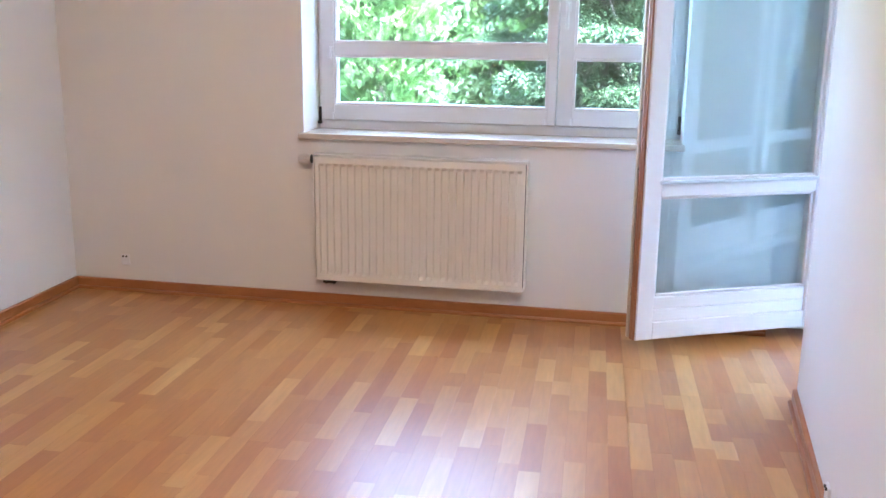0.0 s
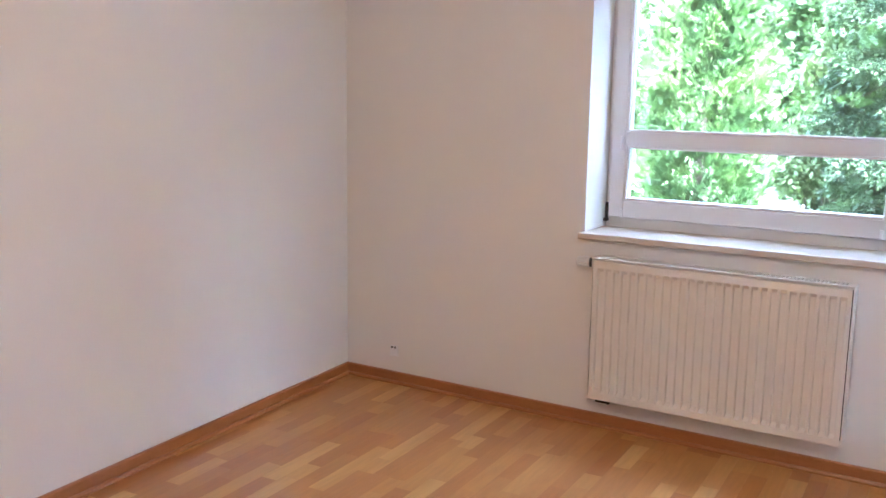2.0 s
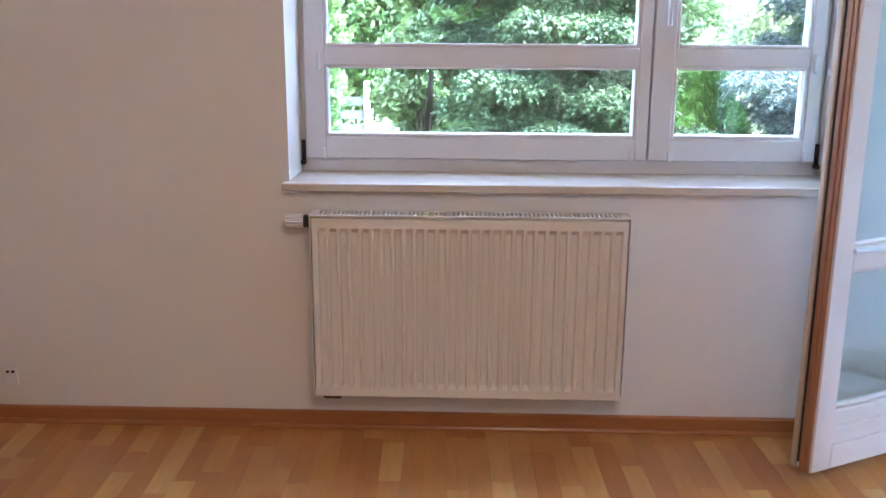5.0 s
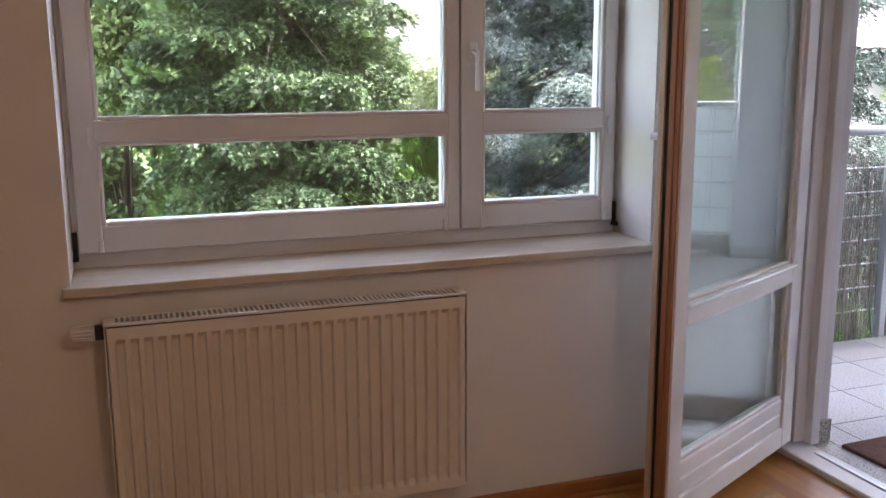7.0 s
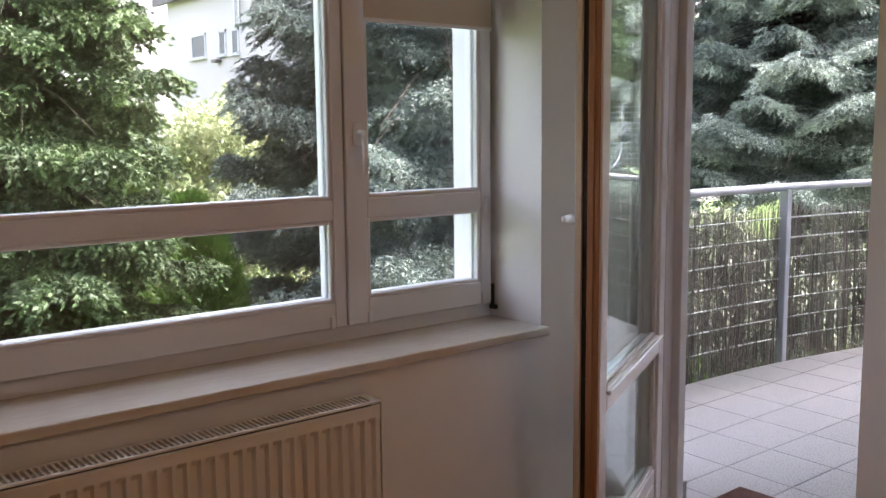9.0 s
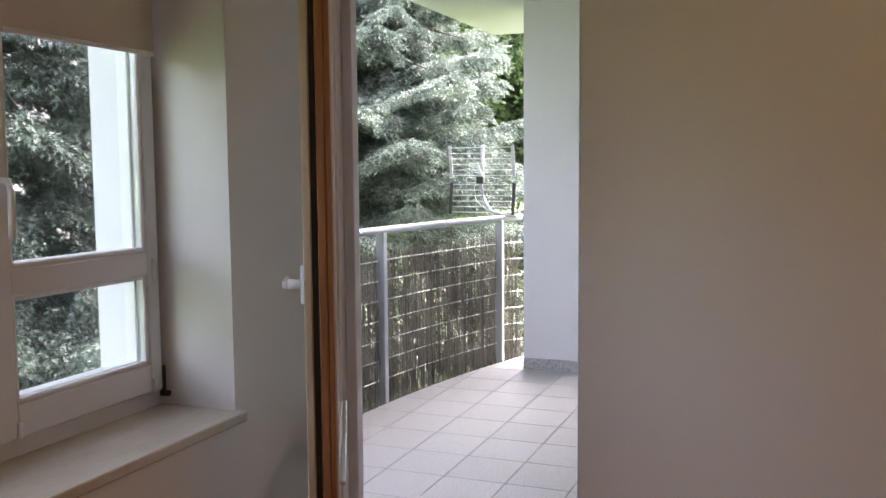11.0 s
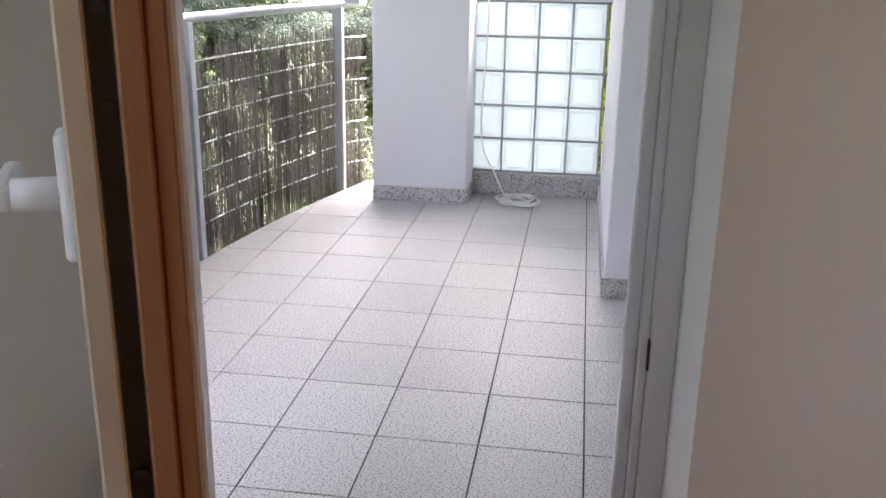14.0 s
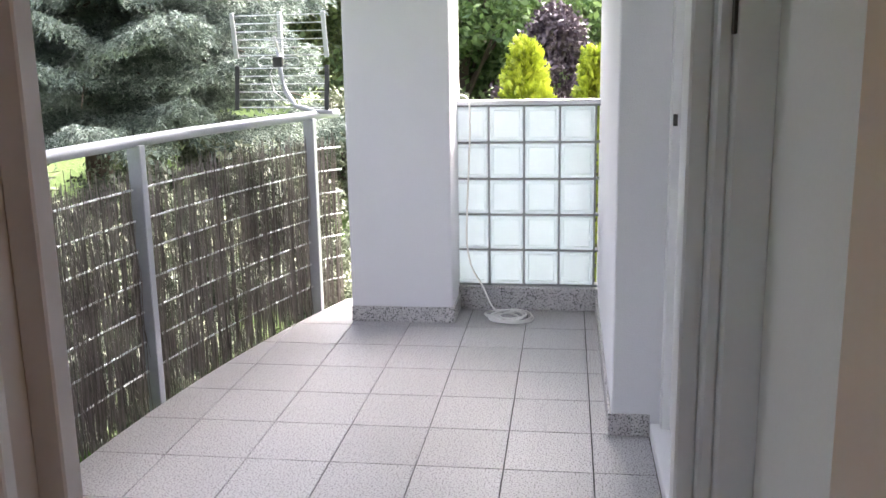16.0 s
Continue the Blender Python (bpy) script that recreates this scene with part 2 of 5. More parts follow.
M_MAT = surface("coir_mat", (0.025, 0.010, 0.008), (0.20, 0.085, 0.06), 0.95, 32, 300, 0.9, dist=0.006)
M_PLASTIC = surface("white_plastic", (0.78, 0.78, 0.80), (0.84, 0.84, 0.86), 0.3, bump=0.0)
M_BLACK = surface("black_plastic", (0.02, 0.02, 0.02), (0.04, 0.04, 0.04), 0.45, bump=0.0)
M_CABLE = surface("cable_sheath", (0.74, 0.73, 0.70), (0.84, 0.83, 0.80), 0.5, bump=0.0)
M_MORTAR = surface("block_joint", (0.20, 0.21, 0.22), (0.30, 0.31, 0.32), 0.85, 9, 120, 0.2)
M_GLASS = glazing("window_glass", (0.97, 0.985, 0.98), 1.4)
# The bluish tint puts the sky's reflection into the door glass colour.
M_DOOR_GLASS = glazing("door_glass", (0.88, 0.955, 0.97), 1.8)
M_HOUSE = surface("house_render", (0.40, 0.37, 0.385), (0.47, 0.44, 0.455), 0.9, 0.4, 20, 0.1)
M_HOUSE_GREY = surface("house_render_grey", (0.42, 0.43, 0.46), (0.50, 0.51, 0.54), 0.9, 0.4, 20, 0.1)
M_ROOF = surface("roof_sheet", (0.05, 0.05, 0.055), (0.08, 0.08, 0.085), 0.6)
M_ROOF_RED = surface("roof_red", (0.045, 0.028, 0.026), (0.08, 0.05, 0.045), 0.6)
M_PANE = surface("far_pane", (0.03, 0.035, 0.045), (0.08, 0.09, 0.11), 0.5, bump=0)
M_GRASS = surface("lawn", (0.06, 0.105, 0.022), (0.11, 0.17, 0.034), 0.9, 0.6, 14, 0.6, dist=0.04)
M_BARK = surface("bark", (0.05, 0.035, 0.028), (0.13, 0.095, 0.075), 0.95, 6, 40, 0.8, stretch=(3, 3, 0.6), dist=0.02)
M_RATTAN = surface("rattan", (0.03, 0.035, 0.05), (0.07, 0.075, 0.09), 0.7, 30, 120, 0.5)
F_SPRUCE = foliage("spruce_needles", (0.018, 0.04, 0.014), (0.07, 0.115, 0.042), (0.15, 0.22, 0.085), through=0.12)
F_BLUE = foliage("blue_spruce_needles", (0.05, 0.074, 0.06), (0.20, 0.25, 0.21), (0.42, 0.48, 0.41), through=0.08)
# Blue needles darkened: the near spruce's unlit side is put into the colour.
F_BLUE_SHADED = foliage("shaded_blue_spruce_needles", (0.028, 0.040, 0.034), (0.10, 0.135, 0.115), (0.30, 0.36, 0.31), through=0.06)
F_THUJA = foliage("thuja_scales", (0.03, 0.075, 0.018), (0.11, 0.19, 0.05), (0.24, 0.36, 0.10), through=0.12)
F_FRESH = foliage("fresh_thuja_scales", (0.045, 0.12, 0.018), (0.13, 0.29, 0.045), (0.27, 0.46, 0.09), through=0.2)
F_GOLD = foliage("golden_thuja_scales", (0.12, 0.17, 0.01), (0.30, 0.37, 0.02), (0.52, 0.56, 0.06), through=0.15)
F_BUSH = foliage("shrub_leaves", (0.04, 0.075, 0.022), (0.14, 0.205, 0.07), (0.29, 0.35, 0.13), through=0.15)
# Darker, greyer leaves for the low shrubs.
F_DULL = foliage("dull_shrub_leaves", (0.035, 0.05, 0.028), (0.13, 0.155, 0.095), (0.30, 0.32, 0.21), through=0.1)
F_PALE = foliage("variegated_leaves", (0.12, 0.17, 0.06), (0.36, 0.42, 0.20), (0.58, 0.60, 0.38), through=0.2)
F_TREE = foliage("tree_leaves", (0.035, 0.075, 0.025), (0.13, 0.21, 0.07), (0.28, 0.38, 0.15), through=0.3)
F_PURPLE = foliage("purple_leaves", (0.03, 0.02, 0.03), (0.07, 0.05, 0.065), (0.10, 0.07, 0.08), through=0.1)


def frosted():
    """Pressed glass of the blocks: light comes through, scattered."""
    m = bpy.data.materials.new("block_glass")
    m.use_nodes = True
    nt = m.node_tree
    n, l = nt.nodes, nt.links
    b = n["Principled BSDF"]
    out = n["Material Output"]
    tc = n.new("ShaderNodeTexCoord")
    wv = n.new("ShaderNodeTexNoise")
    wv.inputs["Scale"].default_value = 14
    l.new(tc.outputs["Object"], wv.inputs["Vector"])
    bp = n.new("ShaderNodeBump")
    bp.inputs["Strength"].default_value = 0.4
    bp.inputs["Distance"].default_value = 0.01
    l.new(wv.outputs[0], bp.inputs["Height"])
    b.inputs["Base Color"].default_value = rgb(0.74, 0.80, 0.82)
    b.inputs["Roughness"].default_value = 0.12
    l.new(bp.outputs[0], b.inputs["Normal"])
    tr = n.new("ShaderNodeBsdfTranslucent")
    tr.inputs[0].default_value = rgb(0.86, 0.92, 0.95)
    ms = n.new("ShaderNodeMixShader")
    ms.inputs[0].default_value = 0.30
    l.new(b.outputs[0], ms.inputs[1])
    l.new(tr.outputs[0], ms.inputs[2])
    l.new(ms.outputs[0], out.inputs[0])
    return m


M_BLOCK = frosted()


# ---- mesh helpers ----
def box(bm, x0, x1, y0, y1, z0, z1, bevel=0.0, segs=1):
    r = bmesh.ops.create_cube(bm, size=1.0)
    vs = r["verts"]
    for v in vs:
        v.co = Vector(((x0 + x1) / 2 + v.co.x * (x1 - x0), (y0 + y1) / 2 + v.co.y * (y1 - y0), (z0 + z1) / 2 + v.co.z * (z1 - z0)))
    if bevel:
        es = {e for v in vs for e in v.link_edges}
        bmesh.ops.bevel(bm, geom=list(es), offset=bevel, segments=segs, affect="EDGES", profile=0.5)
    return bm


def boxes(*args, bevel=0.0, segs=1):
    bm = bmesh.new()
    for a in args:
        box(bm, *a, bevel=bevel, segs=segs)
    return bm


def tube(bm, pts, r, sides=8, closed=False, r2=None):
    """A round bar along the points."""
    pts = [Vector(p) for p in pts]
    rings = []
    for i, p in enumerate(pts):
        a, b = pts[max(i - 1, 0)], pts[min(i + 1, len(pts) - 1)]
        d = (b - a).normalized()
        up = Vector((0, 0, 1)) if abs(d.z) < 0.9 else Vector((1, 0, 0))
        u = d.cross(up).normalized()
        w = u.cross(d)
        rr = r if r2 is None else r + (r2 - r) * i / (len(pts) - 1)
        rings.append([bm.verts.new(p + rr * (math.cos(t) * u + math.sin(t) * w)) for t in (2 * math.pi * k / sides for k in range(sides))])
    for a, b in zip(rings, rings[1:]):
        for k in range(sides):
            f = bm.faces.new((a[k], a[(k + 1) % sides], b[(k + 1) % sides], b[k]))
            f.smooth = sides > 4
    if not closed:
        bm.faces.new(list(reversed(rings[0])))
        bm.faces.new(rings[-1])
    return bm


def mesh_of(name, bm, material):
    me = bpy.data.meshes.new(name)
    bmesh.ops.recalc_face_normals(bm, faces=bm.faces)
    bm.to_mesh(me)
    bm.free()
    me.materials.append(material)
    return me


def part(name, bm, material, parent, label=""):
    ob = new(name, mesh_of(name, bm, material))
    ob.parent = parent
    return tagged(ob, label)


def thing(name, label, category, place=(0, 0, 0), rz=0.0, group="", kind=""):
    ob = new(name)
    ob.matrix_world = pose(*place, 0, 0, rz)
    return tagged(ob, label, category, group, kind)


def structure(name, bm, material, label, category):
    ob = new(name, mesh_of(name, bm, material))
    return tagged(ob, label, category, "", "structure")


# ---- the room's shell ----
X_W, X_E, Y_N, Y_S, H = -2.742, 0.71, 4.15, -1.7, 2.62
WX0, WX1, WZ0, WZ1 = -1.47, 0.29, 0.82, 2.32
DY0, DY1, DZ = 3.324, 4.28, 2.32
Y_OUT = 4.62
# the side walls run slightly out of square: the room narrows away from the window
SKEW_W, SKEW_E = 0.052, 0.07


def x_west(y):
    return X_W + SKEW_W * (Y_N - y)


def x_east(y):
    return X_E - SKEW_E * (DY0 - y)


def prism(points, z0, z1):
    """An upright block on the outline given."""
    bm = bmesh.new()
    lo = [bm.verts.new((x, y, z0)) for x, y in points]
    hi = [bm.verts.new((x, y, z1)) for x, y in points]
    bm.faces.new(lo)
    bm.faces.new(hi)
    for k in range(len(points)):
        j = (k + 1) % len(points)
        bm.faces.new((lo[k], lo[j], hi[j], hi[k]))
    return bm


wall_north = structure("wall_north", boxes(
    (X_W - 0.3, WX0, Y_N, 4.45, -1, H), (WX0, WX1, Y_N, 4.45, -1, WZ0), (WX0, WX1, Y_N, 4.45, WZ1, H), (WX1, X_E, Y_N, 4.45, -1, H),
    (X_E, 1.06, DY1, 4.45, -1, H)), M_WALL, "white painted wall with the window in it", "wall")
structure("facade_north", boxes(
    (X_W - 0.3, -1.58, 4.45, Y_OUT, -1, 5.6), (-1.58, 0.32, 4.45, Y_OUT, -1, 0.80), (-1.58, 0.32, 4.45, Y_OUT, WZ1, 5.6),
    (0.32, 1.06, 4.45, Y_OUT, -1, 5.6), (1.06, 1.17, 4.25, Y_OUT, -1, 5.6)), M_STUCCO, "pale grey stucco outer wall round the window", "wall")
wall_west = structure("wall_west", prism([(X_W - 0.3, Y_S), (x_west(Y_S), Y_S), (x_west(Y_N), Y_N), (X_W - 0.3, Y_N)], 0, H), M_WALL, "white painted side wall without openings", "wall")
east = prism([(x_east(Y_S), Y_S), (1.06, Y_S), (1.06, DY0), (X_E, DY0)], 0, H)
box(east, X_E, 1.06, DY0, DY1, DZ, H)
wall_east = structure("wall_east", east, M_WALL, "white painted wall with the balcony doorway", "wall")
structure("facade_east", boxes((1.06, 1.17, 3.20, 3.39, -1, 5.6), (1.06, 1.17, 3.39, 4.25, DZ, 5.6)), M_STUCCO, "pale grey stucco beside the balcony door", "wall")
wall_south = structure("wall_south", boxes((X_W - 0.3, 1.06, Y_S - 0.2, Y_S, 0, H)), M_WALL, "white painted rear wall", "wall")
ceiling = structure("ceiling", boxes((X_W - 0.3, 1.06, Y_S - 0.2, 4.45, H, H + 0.2)), M_CEIL, "white painted ceiling", "ceiling")
floor = structure("floor", boxes((X_W - 0.3, 0.93, Y_S, Y_N, -0.2, -0.004), (X_E, 0.93, Y_N, DY1, -0.2, -0.004)), M_SUB, "oiled strip parquet floor in mixed honey tones", "floor")


def skirting(name, bm, label):
    return structure(name, bm, M_SKIRT, label, "baseboard")


def skirt_run(a, b, side):
    """A board from a to b with a thin quarter strip at its foot, standing out towards side."""
    d, n = Vector((b[0] - a[0], b[1] - a[1], 0)), Vector((side[0], side[1], 0))
    bm = bmesh.new()
    for t, z in ((0.016, 0.058), (0.028, 0.016)):
        c = 0.004
        prof = [(0, 0), (t, 0), (t, z - c), (t - c, z), (0, z)] if t < 0.02 else [(0.016, 0), (t, 0), (t, z * 0.55), (t - c, z * 0.9), (0.016, z)]
        ends = [[bm.verts.new(Vector((e[0], e[1], 0)) + n * u + Vector((0, 0, w))) for u, w in prof] for e in (a, b)]
        bm.faces.new(ends[0])
        bm.faces.new(ends[1])
        for k in range(5):
            bm.faces.new((ends[0][k], ends[0][(k + 1) % 5], ends[1][(k + 1) % 5], ends[1][k]))
    return bm


skirting("baseboard_north", skirt_run((X_W + 0.018, Y_N), (X_E, Y_N), (0, -1)), "reddish brown wooden skirting under the window")
skirting("baseboard_west", skirt_run((x_west(Y_S), Y_S), (X_W, Y_N), (1, 0)), "reddish brown wooden skirting along the side wall")
skirting("baseboard_east", skirt_run((x_east(Y_S), Y_S), (x_east(DY0 - 0.002), DY0 - 0.002), (-1, 0)), "reddish brown wooden skirting ending at the doorway")


# ---- window ----
def make_window():
    sill = structure("window_sill", boxes((WX0 - 0.02, WX1 + 0.012, 4.118, 4.3875, 0.82, 0.848), bevel=0.006, segs=3), M_SILL,
                     "pale veined stone window sill with a rounded front edge", "window sill")
    win = structure("window_1", boxes((WX0, WX1, 4.388, 4.455, 0.821, 0.893), (WX0, WX0 + 0.025, 4.388, 4.455, 0.893, WZ1), (WX1 - 0.025, WX1, 4.388, 4.455, 0.893, WZ1),
                                      (WX0 + 0.025, WX1 - 0.025, 4.388, 4.455, WZ1 - 0.04, WZ1), bevel=0.003), M_WHITE,
                    "white wooden two-sash window, closed, over the radiator", "window")
    z0, z1 = 0.893, 2.28

    def sash(x0, x1, gx0, gx1):
        s = part("window_sash", boxes(
            (x0, gx0, 4.366, 4.448, z0, z1), (gx1, x1, 4.366, 4.448, z0, z1), (gx0, gx1, 4.366, 4.448, z0, 0.968), (gx0, gx1, 4.366, 4.448, 1.208, 1.268),
            (gx0, gx1, 4.366, 4.448, 2.21, z1), bevel=0.003), M_WHITE, win)
        for a, b in ((0.968, 1.208), (1.268, 2.21)):
            part("glazing_bead", boxes((gx0, gx0 + 0.012, 4.370, 4.384, a, b), (gx1 - 0.012, gx1, 4.370, 4.384, a, b), (gx0 + 0.012, gx1 - 0.012, 4.370, 4.384, a, a + 0.012),
                                       (gx0 + 0.012, gx1 - 0.012, 4.370, 4.384, b - 0.012, b), bevel=0.003), M_WHITE, s)
            g = part("pane", boxes((gx0 + 0.001, gx1 - 0.001, 4.387, 4.403, a + 0.001, b - 0.001)), M_GLASS, s, "clear double glass pane")
            g.visible_shadow = False
            part("outer_bead", boxes((gx0, gx0 + 0.010, 4.404, 4.430, a, b), (gx1 - 0.010, gx1, 4.404, 4.430, a, b), (gx0 + 0.010, gx1 - 0.010, 4.404, 4.436, a, a + 0.010),
                                     (gx0 + 0.010, gx1 - 0.010, 4.404, 4.430, b - 0.010, b), bevel=0.002), M_WHITE, s)
        return s

    s1 = sash(-1.452, -0.292, -1.385, -0.332)
    s2 = sash(-0.286, 0.272, -0.214, 0.228)
    bm = bmesh.new()
    box(bm, -0.262, -0.236, 4.352, 4.366, 1.42, 1.49, 0.004)
    tube(bm, [(-0.249, 4.352, 1.46), (-0.249, 4.325, 1.46), (-0.249, 4.318, 1.44), (-0.249, 4.318, 1.34)], 0.008, 8)
    part("window_handle", bm, M_PLASTIC, s2, "white lever handle")
    for x in (-1.461, 0.281):
        bm = bmesh.new()
        tube(bm, [(x, 4.372, 0.885), (x, 4.372, 0.955)], 0.007, 8)
        box(bm, x - 0.008, x + 0.008, 4.352, 4.38, 0.872, 0.886, 0.002)
        part("window_hinge", bm, M_DARKMETAL, win, "dark worn metal corner hinge")
    for x in (-1.40, 0.245):
        bm = bmesh.new()
        box(bm, x - 0.006, x + 0.006, 4.355, 4.366, 1.19, 1.25, 0.003)
        part("blind_cord_clip", bm, M_PLASTIC, win)
    # small plastic clips that hold the blind cord at the sash foot
    for x in (-1.39, -0.345, -0.215, 0.235):
        part("cord_holder", boxes((x - 0.007, x + 0.007, 4.356, 4.366, 0.893, 0.93), bevel=0.002), M_PLASTIC, win)
    for x0, x1, zb in ((-1.41, -0.328, 1.905), (-0.222, 0.262, 1.775)):
        bl = thing("roller_blind", "cream roller blind hanging half down over a window sash", "blind", ((x0 + x1) / 2, 4.352, zb), group="roller blinds")
        w = (x1 - x0) / 2
        part("cloth", boxes((-w, w, -0.0015, 0.0015, 0.012, 2.26 - zb)), M_BLIND, bl)
        part("bottom_bar", boxes((-w, w, -0.004, 0.004, 0, 0.012), bevel=0.002), M_PLASTIC, bl, "thin pale bottom bar")
        bm = bmesh.new()
        tube(bm, [(-w, 0, 2.27 - zb), (w, 0, 2.27 - zb)], 0.011, 12)
        part("roller", bm, M_PLASTIC, bl)


make_window()


# ---- radiator ----
def make_radiator():
    x0, x1, z0, z1, yf, yb = -1.395, -0.383, 0.146, 0.755, 4.058, 4.138
    rad = thing("radiator", "cream enamelled ribbed panel radiator mounted on the wall below the window", "radiator", ((x0 + x1) / 2, 4.10, z0))
    w, h = (x1 - x0) / 2, z1 - z0
    f = yf - 4.10
    bm = bmesh.new()
    ribs, m, top, bot = 28, 0.020, 0.040, 0.030
    xs = [-w + 0.007, -w + 0.010, -w + m]
    ds = [0.004, 0.0, 0.0]
    pitch = 2 * (w - m) / ribs
    for k in range(ribs):
        a = -w + m + k * pitch
        for u, d in ((0.16, 0.0), (0.28, 0.016), (0.80, 0.016), (0.92, 0.0)):
            xs.append(a + u * pitch)
            ds.append(d)
    xs += [w - m, w - 0.010, w - 0.007]
    ds += [0.0, 0.0, 0.004]
    rows = [(0.0, 0, 0.004), (0.003, 0, 0), (bot, 0, 0), (bot + 0.016, 1, 0), (h - top - 0.016, 1, 0), (h - top, 0, 0), (h - 0.011, 0, 0), (h - 0.008, 0, 0.004)]
    grid = [[bm.verts.new((x, f + d * k + e, z)) for x, d in zip(xs, [d if k else (0.004 if d == 0.004 else 0.0) for d in ds] if True else ds)] for z, k, e in rows]
    for ra, rb in zip(grid, grid[1:]):
        for i in range(len(xs) - 1):
            bm.faces.new((ra[i], ra[i + 1], rb[i + 1], rb[i]))
    body = mesh_of("front_panel", bm, M_RAD)
    ob = new("front_panel", body)
    ob.parent = rad
    part("rear_panel", boxes((-w + 0.004, w - 0.004, 0.024, 0.036, 0.005, h - 0.012), bevel=0.003), M_RAD, rad)
    for s in (-1, 1):
        part("side_cover", boxes((s * (w - 0.0018) - 0.0018, s * (w - 0.0018) + 0.0018, f + 0.001, 0.038, 0.012, h - 0.004), bevel=0.001), M_RAD, rad)
    bm = bmesh.new()
    box(bm, -w - 0.001, w + 0.001, f - 0.001, f + 0.010, h - 0.003, h + 0.003, 0.001)
    box(bm, -w - 0.001, w + 0.001, 0.030, 0.038, h - 0.003, h + 0.003, 0.001)
    for e in (-1, 1):
        box(bm, e * (w - 0.013) - 0.013, e * (w - 0.013) + 0.013, f + 0.010, 0.030, h - 0.003, h + 0.003)
    n = 68
    for k in range(n + 1):
        a = -w + 0.026 + k * (2 * w - 0.052) / n
        box(bm, a - 0.0031, a + 0.0031, f + 0.010, 0.030, h - 0.002, h + 0.002)
    part("top_grille", bm, M_RAD, rad, "slotted top grille")
    # One black box stands for the shade seen through slots and gaps.
    part("shade_core", boxes((-w + 0.0065, w - 0.0065, f + 0.026, 0.020, 0.02, h - 0.02)), M_BLACK, rad, "solid black filling that stands for the shade inside")
    bm = bmesh.new()
    tube(bm, [(-w + 0.002, 0, h - 0.026), (-w - 0.006, 0, h - 0.026), (-w - 0.006, 0, h - 0.026), (-w - 0.022, 0, h - 0.026)], 0.021, 16)
    part("valve_collar", bm, M_BLACK, rad, "black valve collar")
    bm = bmesh.new()
    tube(bm, [(-w - 0.022, 0, h - 0.026), (-w - 0.026, 0, h - 0.026), (-w - 0.078, 0, h - 0.026), (-w - 0.084, 0, h - 0.026)], 0.0195, 16, r2=0.016)
    for k in range(14):
        t = 2 * math.pi * k / 14
        tube(bm, [(-w - 0.030, 0.021 * math.cos(t), h - 0.026 + 0.021 * math.sin(t)), (-w - 0.078, 0.0185 * math.cos(t), h - 0.026 + 0.0185 * math.sin(t))], 0.0026, 4)
    part("thermostat_head", bm, M_PLASTIC, rad, "white ribbed thermostat head")
    bm = bmesh.new()
    for dx in (0.035, 0.075):
        tube(bm, [(-w + dx, 0.002, 0.012), (-w + dx, 0.002, -0.018), (-w + dx, 0.016, -0.024), (-w + dx, 0.05, -0.024)], 0.008, 8)
    box(bm, -w + 0.025, -w + 0.085, -0.008, 0.014, -0.022, -0.004, 0.004)
    part("pipe_connector", bm, M_DARKMETAL, rad, "dull brass pipe connector")


make_radiator()


# ---- socket stub on the wall ----
def make_outlet(label, place, rz):
    ob = thing("aerial_socket", label, "socket", place, rz)
    part("cover", boxes((-0.024, 0.024, -0.009, 0, -0.042, 0.012), bevel=0.003), M_PLASTIC, ob)
    bm = bmesh.new()
    tube(bm, [(-0.009, -0.004, 0.004), (-0.009, -0.014, 0.004)], 0.005, 8)
    tube(bm, [(0.009, -0.004, 0.004), (0.009, -0.014, 0.004)], 0.005, 8)
    part("terminal", bm, M_DARKMETAL, ob, "dark metal terminals")


make_outlet("small white wall socket with two dark bare terminals above the skirting", (-2.45, Y_N, 0.178), 0)
make_outlet("small white wall socket with bare terminals beside the balcony doorway", (x_east(2.447), 2.447, 0.10), -90 - 2.3)


